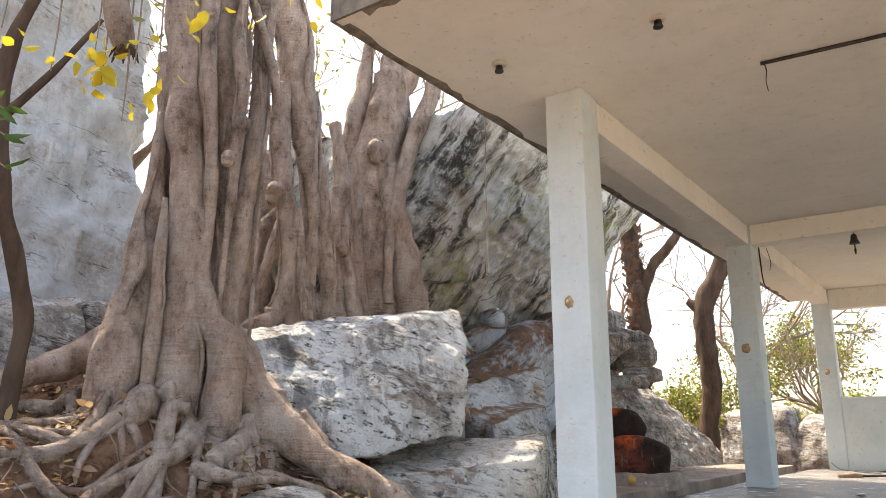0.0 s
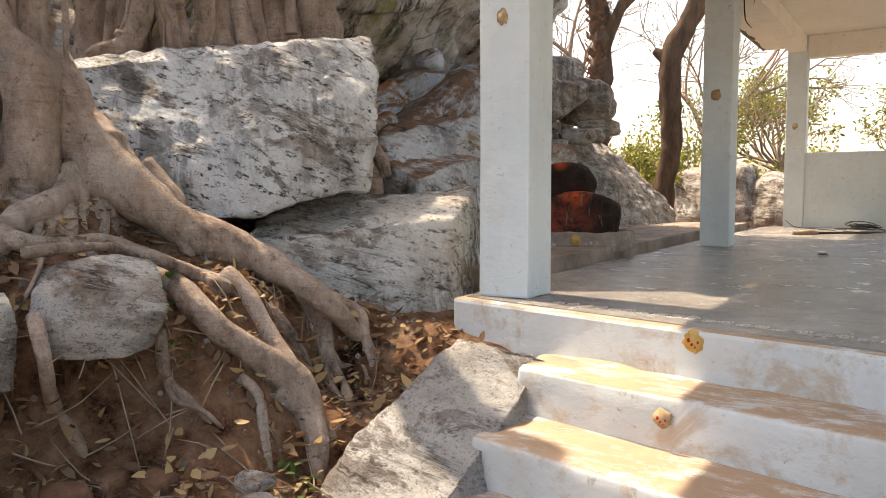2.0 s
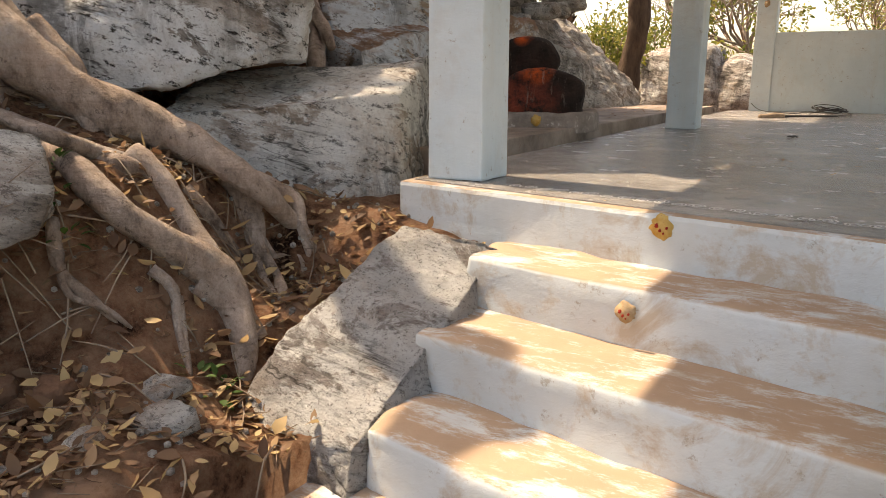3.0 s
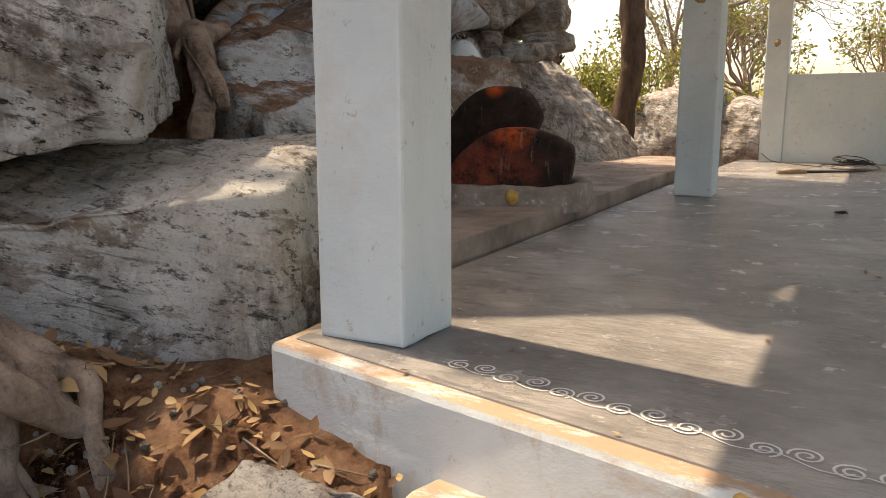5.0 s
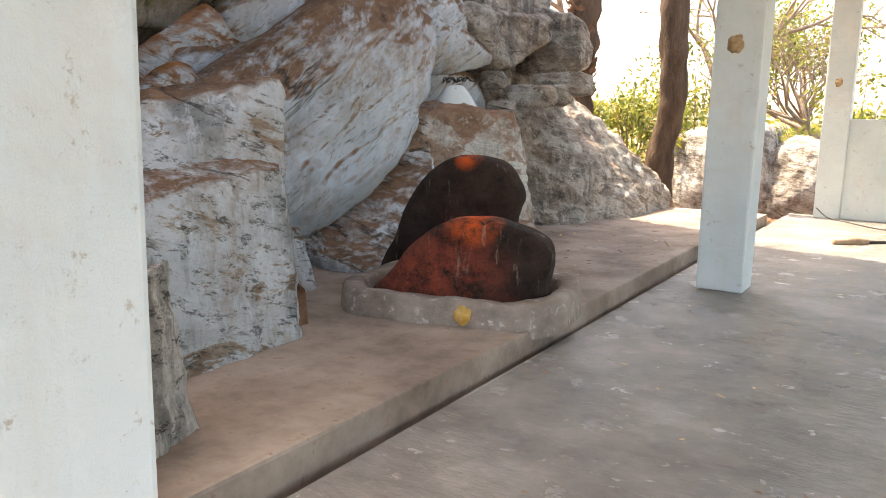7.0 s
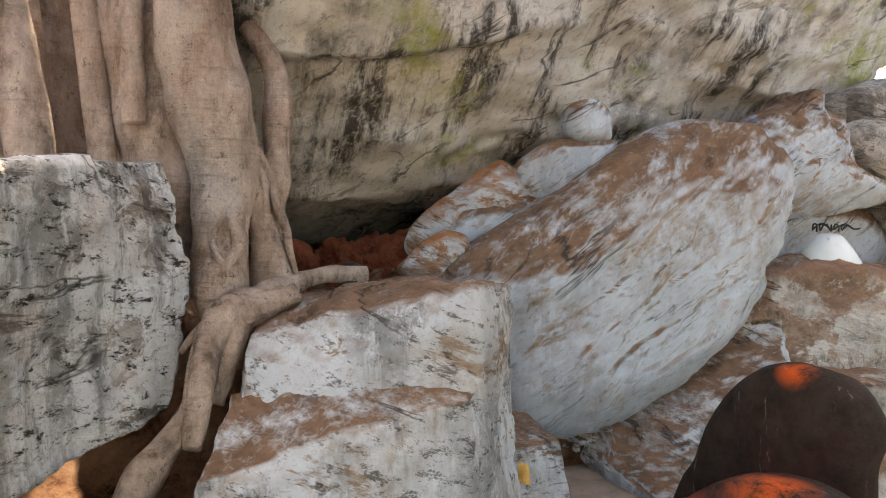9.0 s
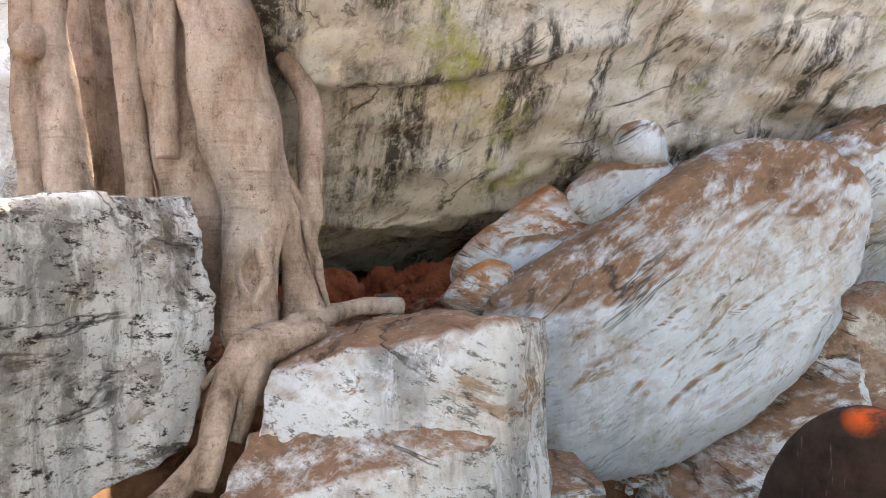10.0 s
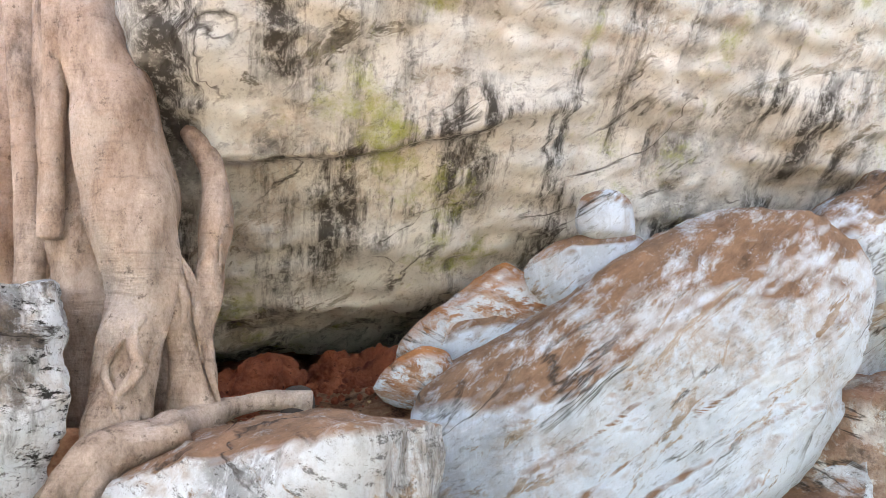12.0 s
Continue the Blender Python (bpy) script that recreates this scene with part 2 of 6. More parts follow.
# the yard beyond the slope is made paler to bounce light onto the ceiling
ground_colour = mix(tree, band(tree, split.outputs[0], 0.5, 1.4), ground_colour, mix(tree, noise_tex(tree, place, 2, 10, 0.7), (0.34, 0.26, 0.19), (0.56, 0.46, 0.36)))
tree.links.new(ground_colour, shader.inputs["Base Color"])
bump(tree, shader, noise_tex(tree, place, 16, 15, 0.82), 1.0, 0.11)
SOIL_CLOD = plain("soil_clod", (0.1, 0.05, 0.03), (0.24, 0.14, 0.09), 9, 0.97, 0.9, 0.02, 0.05)
RED_SOIL = plain("kumkum_soil", (0.13, 0.035, 0.022), (0.46, 0.15, 0.08), 7, 0.98, 1.0, 0.09, 0.05, spots=(0.05, 0.02, 0.015))
TERRACE = stone("brown_terrace_rock", ((0.22, 0.13, 0.09), (0.4, 0.27, 0.2), (0.56, 0.44, 0.36)), (0.84, 0.85, 0.82), 0.6, (0.3, 0.18, 0.125), soil_cover=0.95, streak=0.25, dark=0.3, ochre=0.9, clean=0.5, bedded=0.8)
ORANGE_STONE = stone("soil_smeared_stone", ((0.25, 0.1, 0.045), (0.42, 0.22, 0.12), (0.6, 0.5, 0.44)), (0.76, 0.84, 0.9), 0.62, (0.34, 0.15, 0.06), soil_cover=1.0, streak=0.1, dark=0.25, ochre=0.9, clean=0.6)
BLACK = plain("oiled_black_stone", (0.018, 0.013, 0.012), (0.055, 0.04, 0.035), 7, 0.55, 0.5, 0.01, 0.4)
METAL = plain("dark_metal", (0.03, 0.03, 0.03), (0.08, 0.075, 0.07), 20, 0.5, 0.2, 0.002, 0.5, metal=0.8)
CABLE = plain("black_cable", (0.015, 0.015, 0.015), (0.03, 0.03, 0.03), 20, 0.5)
MORTAR = stone("rough_mortar", ((0.16, 0.135, 0.12), (0.29, 0.26, 0.24), (0.42, 0.39, 0.37)), (0.68, 0.68, 0.66), 0.75, soil_cover=0.1, streak=0.2, dark=0.3, ochre=0.4)
KERB = plain("kerb_cement", (0.13, 0.1, 0.085), (0.34, 0.29, 0.25), 5, 0.9, 0.8, 0.02, spots=(0.5, 0.46, 0.42))


# ---- building helpers ----
def mesh_object(name, bm, material, smooth=True):
    me = bpy.data.meshes.new(name)
    bm.to_mesh(me)
    bm.free()
    me.materials.append(material)
    if smooth:
        me.shade_smooth()
    return new(name, me)


def part(name, bm, material, parent, label="", smooth=True):
    ob = mesh_object(name, bm, material, smooth)
    ob.parent = parent
    ob.matrix_parent_inverse = parent.matrix_world.inverted()
    if label:
        tagged(ob, label)
    return ob


def box_bm(lo, hi, bevel=0.0, cuts=0, rough=0.0, seed=0.0):
    bm = bmesh.new()
    bmesh.ops.create_cube(bm, size=1.0)
    for v in bm.verts:
        v.co = Vector([lo[k] + (v.co[k] + 0.5) * (hi[k] - lo[k]) for k in range(3)])
    finish(bm, bevel, cuts, rough, seed)
    return bm


def prism_bm(outline, z0, z1, bevel=0.0, cuts=0, rough=0.0, seed=0.0):
    """An upright prism over an outline given counterclockwise."""
    bm = bmesh.new()
    low = [bm.verts.new((x, y, z0)) for x, y in outline]
    top = [bm.verts.new((x, y, z1)) for x, y in outline]
    n = len(outline)
    bm.faces.new(top)
    bm.faces.new(low[::-1])
    for k in range(n):
        bm.faces.new((low[k], low[(k + 1) % n], top[(k + 1) % n], top[k]))
    finish(bm, bevel, cuts, rough, seed)
    return bm


def finish(bm, bevel, cuts, rough, seed):
    if cuts:
        bmesh.ops.subdivide_edges(bm, edges=bm.edges[:], cuts=cuts, use_grid_fill=True)
    if bevel:
        sharp = [e for e in bm.edges if len(e.link_faces) == 2 and e.calc_face_angle(0) > 0.5]
        bmesh.ops.bevel(bm, geom=sharp, offset=bevel, segments=2, affect="EDGES", profile=0.6)
    if rough:
        bm.normal_update()
        for v in bm.verts:
            v.co += v.normal * rough * noise.noise(v.co * 6 + Vector((seed, 0, 0))) + v.normal * rough * 0.6 * noise.noise(v.co * 23)


def rock_bm(low, high, rounding=0.35, relief=0.05, seed=0.0, n=20, strata=None, facets=7):
    """A boulder from four low and four high corners, counterclockwise: a cube with rounded edges, stretched between them and roughened."""
    bm = bmesh.new()
    grid = {}
    off = Vector((seed * 7.3, seed * 3.1, seed * 5.7))

    def put(i, j, k):
        key = (i, j, k)
        if key in grid:
            return grid[key]
        p = Vector((2 * i / n - 1, 2 * j / n - 1, 2 * k / n - 1))
        q = p.copy()
        q.x = p.x * math.sqrt(max(0, 1 - p.y ** 2 / 2 - p.z ** 2 / 2 + p.y ** 2 * p.z ** 2 / 3))
        q.y = p.y * math.sqrt(max(0, 1 - p.z ** 2 / 2 - p.x ** 2 / 2 + p.z ** 2 * p.x ** 2 / 3))
        q.z = p.z * math.sqrt(max(0, 1 - p.x ** 2 / 2 - p.y ** 2 / 2 + p.x ** 2 * p.y ** 2 / 3))
        p = p.lerp(q * 1.12, rounding)
        u, v, w = (p + Vector((1, 1, 1))) / 2
        lo = (low[0] * (1 - u) + low[1] * u) * (1 - v) + (low[3] * (1 - u) + low[2] * u) * v
        hi = (high[0] * (1 - u) + high[1] * u) * (1 - v) + (high[3] * (1 - u) + high[2] * u) * v
        grid[key] = bm.verts.new(lo * (1 - w) + hi * w)
        return grid[key]

    low, high = [Vector(c) for c in low], [Vector(c) for c in high]
    for a in range(n):
        for b in range(n):
            for f in (lambda i, j: (i, j, n), lambda i, j: (j, i, 0), lambda i, j: (i, 0, j), lambda i, j: (j, n, i), lambda i, j: (0, j, i), lambda i, j: (n, i, j)):
                bm.faces.new((put(*f(a, b)), put(*f(a + 1, b)), put(*f(a + 1, b + 1)), put(*f(a, b + 1))))
    # flat breaks: shave the body off beyond a few planes
    dice = random.Random(int(seed * 10) + 5)
    middle = sum(low + high, Vector()) / 8
    for k in range(facets):
        d = Vector((dice.gauss(0, 1), dice.gauss(0, 1), dice.gauss(0, 1))).normalized()
        reach = max((v.co - middle).dot(d) for v in bm.verts)
        limit = reach * dice.uniform(0.8, 0.93)
        for v in bm.verts:
            over = (v.co - middle).dot(d) - limit
            if over > 0:
                v.co -= d * over * 0.93
    bm.normal_update()
    moves = []
    for v in bm.verts:
        c = v.co + off
        d = 1.3 * noise.noise(c * 1.6) + 0.7 * (abs(noise.noise(c * 3.7)) - 0.2) + 0.35 * noise.noise(c * 9)
        d += 0.3 * abs(noise.noise(c * 17)) + 0.12 * noise.noise(c * 37)
        if strata:
            s = c.dot(Vector(strata))
            d += 0.55 * abs(noise.noise(Vector((s * 7, c.x * 0.6, c.y * 0.6))))
        moves.append(v.normal * relief * d)
    for v, mv in zip(bm.verts, moves):
        v.co += mv
    return bm


def rock(name, low, high, material, label, rounding=0.35, relief=0.05, seed=0.0, n=20, category="rock", strata=None, group="", facets=7):
    return tagged(mesh_object(name, rock_bm(low, high, rounding, relief, seed, n, strata, facets), material), label, category, group)


def slab_bm(rim, depth, bulge=0.15, rounding=0.4, relief=0.03, seed=0.0, strata=(0.0, -0.5, 0.85), shrink=0.85, n=120, rings=34):
    """A boulder with a broad face inside a rounded rim; the rim is smoothed, the face stands bulge proud of it and the body goes back by depth."""
    P = [Vector(p) for p in rim]
    m = len(P)
    depth = Vector(depth)
    out = -depth.normalized()
    loop = []
    for k in range(n):
        f = k * m / n
        i, u = int(f), f - int(f)
        p0, p1, p2, p3 = P[(i - 1) % m], P[i % m], P[(i + 1) % m], P[(i + 2) % m]
        loop.append(0.5 * ((2 * p1) + (p2 - p0) * u + (2 * p0 - 5 * p1 + 4 * p2 - p3) * u * u + (3 * p1 - p0 - 3 * p2 + p3) * u ** 3))
    mid = sum(loop, Vector()) / n
    bm = bmesh.new()
    rows = []
    for j in range(rings):
        r = (j + 1) / rings
        lift = bulge * (1 - max(0.0, (r - 1 + rounding) / rounding) ** 2.2)
        rows.append([bm.verts.new(mid + (p - mid) * r + out * lift) for p in loop])
    for j in range(1, 15):
        f = j / 14
        r = 1 + (shrink - 1) * f + 0.05 * math.sin(math.pi * f)
        rows.append([bm.verts.new(mid + (p - mid) * r + depth * f) for p in loop])
    first, last = bm.verts.new(mid + out * bulge), bm.verts.new(mid + depth * 1.1)
    for r0, r1 in zip(rows, rows[1:]):
        for k in range(n):
            bm.faces.new((r0[k], r1[k], r1[(k + 1) % n], r0[(k + 1) % n]))
    for k in range(n):
        bm.faces.new((first, rows[0][k], rows[0][(k + 1) % n]))
        bm.faces.new((last, rows[-1][(k + 1) % n], rows[-1][k]))
    bmesh.ops.recalc_face_normals(bm, faces=bm.faces[:])
    bm.normal_update()
    off, bed, moves = Vector((seed * 7.3, seed * 3.1, seed * 5.7)), Vector(strata).normalized(), []
    for v in bm.verts:
        c = v.co + off
        along = c.dot(bed)
        ledge = along * 5 + 0.5 * noise.noise(c * 1.4)
        step = ledge - math.floor(ledge)
        d = 1.1 * noise.noise(c * 1.9) + 0.5 * (abs(noise.noise(c * 4.3)) - 0.2) + 0.3 * noise.noise(c * 10) + 0.2 * abs(noise.noise(c * 19))
        d += 0.5 * step * max(0.0, noise.noise(c * 1.1 + Vector((4, 4, 4))) + 0.25) + 0.35 * abs(noise.noise(Vector((along * 11, c.x * 0.8, c.y * 0.8))))
        moves.append(v.normal * relief * d)
    for v, mv in zip(bm.verts, moves):
        v.co += mv
    return bm


def slab(name, rim, depth, material, label, bulge=0.15, rounding=0.4, relief=0.03, seed=0.0, category="rock", strata=(0.0, -0.5, 0.85), shrink=0.85, n=120, rings=34):
    return tagged(mesh_object(name, slab_bm(rim, depth, bulge, rounding, relief, seed, strata, shrink, n, rings), material), label, category)


def tube_bm(points, sides=10, step=0.06, wobble=0.12, seed=0.0, closed_ends=True, bm=None):
    """A tapered tube along points of (x, y, z, radius), smoothed, with an uneven skin."""
    bm = bm or bmesh.new()
    P = [Vector(p[:3]) for p in points]
    R = [p[3] for p in points]
    path = []
    for k in range(len(P) - 1):
        p0, p1, p2, p3 = P[max(k - 1, 0)], P[k], P[k + 1], P[min(k + 2, len(P) - 1)]
        cuts = max(2, int((p2 - p1).length / step))
        for s in range(cuts):
            u = s / cuts
            c = 0.5 * ((2 * p1) + (p2 - p0) * u + (2 * p0 - 5 * p1 + 4 * p2 - p3) * u * u + (3 * p1 - p0 - 3 * p2 + p3) * u ** 3)
            path.append((c, R[k] * (1 - u) + R[k + 1] * u))
    path.append((P[-1], R[-1]))
    rings, side = [], Vector((0.31, 0.87, 0.38))
    for k, (c, r) in enumerate(path):
        along = (path[min(k + 1, len(path) - 1)][0] - path[max(k - 1, 0)][0]).normalized()
        x = (side - along * side.dot(along)).normalized()
        side = x
        y = along.cross(x)
        ring = []
        for a in range(sides):
            ang = 2 * math.pi * a / sides
            way = x * math.cos(ang) + y * math.sin(ang)
            q = c + way * r
            f = 1 + wobble * (1.4 * noise.noise(q * 4 + Vector((seed, 0, 0))) + 0.8 * noise.noise(Vector((q.x * 11, q.y * 11, q.z * 3.5 + seed))))
            ring.append(bm.verts.new(c + way * r * f))
        rings.append(ring)
    for r0, r1 in zip(rings, rings[1:]):
        for a in range(sides):
            bm.faces.new((r0[a], r0[(a + 1) % sides], r1[(a + 1) % sides], r1[a]))
    if closed_ends:
        bm.faces.new(rings[0][::-1])
        bm.faces.new(rings[-1])
    return bm


def empty(name, at, label, category, group="", kind=""):
    ob = new(name)
    ob.location = at
    bpy.context.view_layer.update()
    return tagged(ob, label, category, group, kind)


# ---- the ground ----
# heights of the slope at a few places: x, y, z
SLOPE = [
    (2.0, -4.5, -0.97), (1.7, -3.2, -1.0), (3.5, -3.0, -1.0), (0.6, -2.4, -0.95), (0.1, -3.6, -0.8), (-0.5, -2.1, -0.55),
    (-0.56, -0.75, -0.45), (-0.1, -1.2, -0.7), (-0.75, -0.15, -0.12), (-1.2, -1.4, 0.15), (-1.35, -1.1, 0.33), (-1.6, -1.5, 0.5), (-2.05, -1.9, 0.8), (-1.1, -0.85, 0.14), (-0.95, -0.5, 0.0), (-1.35, -2.4, 0.02), (-1.9, -1.3, 0.62),
    (-2.4, -2.5, 0.62), (-3.1, -1.6, 1.1), (-2.6, -0.6, 0.9), (-3.3, 0.4, 1.2), (-2.5, 1.5, 1.02), (-2.0, 0.95, 0.3),
    (-4.0, 2.1, 1.06), (-3.2, 2.2, 1.08), (-5.0, -2.0, 1.7), (-1.6, 0.7, -0.1), (-1.0, 1.2, -0.1), (-2.4, 3.6, -0.1),
    (-0.9, 4.0, -0.12), (-3.0, 6.5, 0.2), (-2.0, 9.0, -0.12), (1.0, 3.0, -0.7), (1.0, 12.0, -0.4), (6.0, 5.0, -0.9), (-4.2, 3.3, 1.2), (-4.6, 2.2, 1.0), (-4.2, 4.6, 1.4), (-5.8, 2.5, 1.2), (-5.6, 4.5, 1.6), (-3.2, 3.4, 1.45), (-4.6, 0.0, 1.5),
]


def ground_height(x, y):
    total, weight = -0.8 * 0.004, 0.004
    for px, py, pz in SLOPE:
        w = 1.0 / ((x - px) ** 2 + (y - py) ** 2 + 0.03) ** 1.8
        total, weight = total + w * pz, weight + w
    z = total / weight
    if x > 0.15 and -1.9 < y <= 0.0:
        z = min(z, -0.98)
    elif x > -0.3 and y > 0.0:
        z = min(z, -0.5)
    elif y > 0.5 and x > -2.5 and (y > 2.05 or x > -1.4):
        z = min(z, -0.2)
    return z


def axis(stops):
    out = []
    for a, b, step in stops:
        k = max(1, round((b - a) / step))
        out += [a + (b - a) * i / k for i in range(k)]
    return out + [stops[-1][1]]


def soil_height(x, y):
    z = ground_height(x, y)
    near = 1.0 if abs(x) < 8 and abs(y) < 12 else 0.3
    p = Vector((x, y, 0))
    return z + near * (0.05 * noise.noise(p * 2.3) + 0.03 * noise.noise(p * 7) + 0.014 * noise.noise(p * 19))


xs = axis([(-900, -100, 200), (-100, -14, 12), (-14, -5, 0.6), (-5, 1.0, 0.05), (1.0, 4.0, 0.15), (4, 14, 1.0), (14, 100, 12), (100, 900, 200)])
ys = axis([(-900, -100, 200), (-100, -14, 12), (-14, -5, 0.6), (-5, 2.6, 0.05), (2.6, 12, 0.25), (12, 30, 1.5), (30, 100, 12), (100, 900, 200)])
verts = [(x, y, soil_height(x, y)) for y in ys for x in xs]
w = len(xs)
faces = [(j * w + i, j * w + i + 1, (j + 1) * w + i + 1, (j + 1) * w + i) for j in range(len(ys) - 1) for i in range(w - 1)]
me = bpy.data.meshes.new("ground")
me.from_pydata(verts, [], faces)
me.materials.append(SOIL)
me.shade_smooth()
tagged(new("ground", me), "red soil slope with leaf litter rising under the fig tree", "ground", kind="structure")

# ---- the pavilion ----
EDGE = [(-0.38, -0.12), (1.75, -0.56), (6.2, -1.47)]
tagged(mesh_object("floor", prism_bm([EDGE[0], EDGE[1], EDGE[2], (6.2, 9.9), (-0.6, 9.9), (-0.55, 5.5), (-0.42, 0.7)], -1.1, -0.004, 0.02, 6, 0.006), STEP, False), "limewashed plinth of the open pavilion", "plinth", kind="structure")
tagged(mesh_object("floor_screed", prism_bm([(-0.33, -0.06), (1.75, -0.5), (6.2, -1.41), (6.2, 9.9), (-0.59, 9.9), (-0.54, 5.5), (-0.41, 0.7)], -0.02, 0.0, 0.004), CEMENT, False), "worn grey polished cement pavilion floor", "floor", kind="structure")


def step_outline(front, back, left, right):
    """A tread between two lines parallel to the plinth's edge."""
    def line(x, off):
        return -0.19 + off - 0.195 * (x - 0.0)
    return [(left + 0.02, line(left, front)), (right, line(right, front)), (right, line(right, back)), (left, line(left, back))]


STEPS = [(-0.2, -0.36, 0.3, 0.23), (-0.4, -0.74, -0.3, 0.22), (-0.6, -1.1, -0.7, 0.28), (-0.8, -1.5, -1.05, -0.25)]
flight = empty("steps", (1.0, -0.8, -1.0), "limewashed cement steps worn brown on the treads", "steps", kind="structure")
for k, (z, front, back, left) in enumerate(STEPS):
    part("step", prism_bm(step_outline(front, 0.25, left, 1.75), -1.1 + 0.002 * k, z, 0.02, 11, 0.018, k * 3.0), STEP, flight)
tagged(mesh_object("stair_cheek", prism_bm([(1.75, -2.6), (1.95, -2.6), (1.95, -0.55), (1.75, -0.515)], -1.1, -0.04, 0.015), WHITE, False), "limewashed low wall beside the steps", "wall", kind="structure")
tagged(mesh_object("stair_apron", rock_bm([(-0.4, -1.45, -1.0), (0.3, -1.5, -1.0), (0.35, -0.3, -0.9), (-0.25, -0.35, -0.9)], [(-0.3, -1.42, -0.72), (0.3, -1.42, -0.66), (0.34, -0.4, -0.14), (-0.1, -0.5, -0.1)], 0.16, 0.05, 3.0, 46, None, 2), MORTAR), "cracked mortar apron sloping beside the steps", "apron", kind="structure")


def column(x, y, top=3.0):
    c = empty("column", (x, y, 0), "square limewashed concrete column of the pavilion", "column", "pavilion columns", "structure")
    part("shaft", box_bm((x - 0.29, y, 0.0), (x, y + 0.28, top), 0.012, 3, 0.006, x + y), WHITE, c, smooth=False)
    return c


for x, y in ((0, 0), (0, 4.5), (0, 9.6), (4.4, -0.3), (4.4, 4.5), (4.4, 9.6)):
    column(x, y)
tagged(mesh_object("ceiling", box_bm((-0.82, -1.67, 3.0), (6.2, 10.6, 3.14), 0.01), CEILING, False), "flat limewashed concrete roof slab with stained edge", "roof", kind="structure")
for lo, hi in (((-0.27, 0.28, 2.76), (-0.02, 4.5, 2.998)), ((-0.27, 4.78, 2.76), (-0.02, 9.6, 2.998)), ((0.0, 4.52, 2.76), (4.11, 4.73, 2.998)), ((0.0, 9.62, 2.66), (4.11, 9.83, 2.998)), ((4.13, 0.0, 2.76), (4.38, 4.5, 2.998))):
    tagged(mesh_object("beam", box_bm(lo, hi, 0.008), CEILING, False), "limewashed concrete roof beam", "beam", "pavilion beams", "structure")
for lo, hi in (((-0.838, -1.69, 2.992), (-0.82, 10.6, 3.155)), ((-0.82, -1.69, 2.992), (6.2, -1.67, 3.155))):
    tagged(mesh_object("trim", box_bm(lo, hi, 0.004, 0), STAINED, False), "weathered dark edge of the roof slab", "roof edge", kind="structure")
inner = [(-0.775 + 0.05 * noise.noise(Vector((y * 2.3, 0, 0))) + 0.03 * noise.noise(Vector((y * 9, 3, 0))), y) for y in [-1.6 + 0.1 * k for k in range(122)]]
tagged(mesh_object("trim_stain", prism_bm([(-0.815, -1.6)] + inner + [(-0.815, 10.5)], 2.995, 3.001), STAINED, False), "dark weather stain along the roof edge", "stain", kind="structure")
inner = [(x, -1.615 + 0.05 * noise.noise(Vector((x * 2.1, 5, 0))) + 0.03 * noise.noise(Vector((x * 9, 7, 0)))) for x in [6.1 - 0.1 * k for k in range(68)]]
tagged(mesh_object("trim_stain", prism_bm([(-0.6, -1.665), (6.1, -1.665)] + inner, 2.9945, 3.001), STAINED, False), "dark weather stain along the roof front", "stain", kind="structure")
tagged(mesh_object("wall_back", box_bm((0.0, 9.62, 0.0), (6.2, 9.8, 1.18), 0.012), WHITE, False), "low limewashed parapet wall of the pavilion", "wall", kind="structure")
tagged(mesh_object("ledge", prism_bm([(-0.47, 0.45), (-0.52, 3.2), (-0.6, 5.6), (-0.62, 8.6), (-2.9, 8.6), (-2.9, 2.6), (-1.7, 0.45)], -0.4, 0.1, 0.012, 3, 0.012, 2.0), LEDGE, False), "raised cement ledge beside the pavilion floor", "ledge", kind="structure")

tagged(mesh_object("landing", rock_bm([(-0.42, -1.74, -1.12), (1.74, -2.2, -1.12), (1.74, -1.5, -1.12), (-0.45, -1.2, -1.12)], [(-0.36, -1.68, -0.86), (1.74, -2.15, -0.84), (1.74, -1.5, -0.84), (-0.4, -1.24, -0.84)], 0.06, 0.03, 3.6, 40, None, 0), MORTAR), "cracked cement landing at the foot of the steps", "landing", kind="structure")
tagged(mesh_object("kerb", rock_bm([(-0.52, -1.75, -1.0), (-0.4, -1.8, -1.0), (-0.3, -1.25, -1.0), (-0.44, -1.2, -1.0)], [(-0.5, -1.72, -0.82), (-0.4, -1.76, -0.8), (-0.32, -1.27, -0.74), (-0.42, -1.24, -0.76)], 0.2, 0.03, 3.8, 24, None, 2), MORTAR), "broken pale kerb beside the landing", "kerb", kind="structure")

# ---- rocks ----
rock("boulder", [(-1.42, -1.12, 0.36), (-0.93, -0.12, 0.52), (-1.9, 1.05, 0.72), (-2.7, -0.3, 0.5)], [(-1.98, -1.32, 1.2), (-1.18, 0.38, 1.56), (-2.45, 1.12, 1.64), (-3.05, -0.4, 1.5)], GRANITE, "large grey granite boulder with traces of whitewash", 0.16, 0.06, 1.0, 70, facets=4)
rock("boulder", [(-1.15, -0.55, -0.1), (-0.5, 0.05, -0.2), (-0.75, 1.05, -0.2), (-1.9, 0.4, 0.0)], [(-1.35, -0.75, 0.32), (-0.52, 0.12, 0.4), (-0.85, 0.95, 0.62), (-2.0, 0.3, 0.5)], WEDGE, "whitewashed wedge of rock under the large boulder", 0.12, 0.045, 2.0, 56, facets=3)
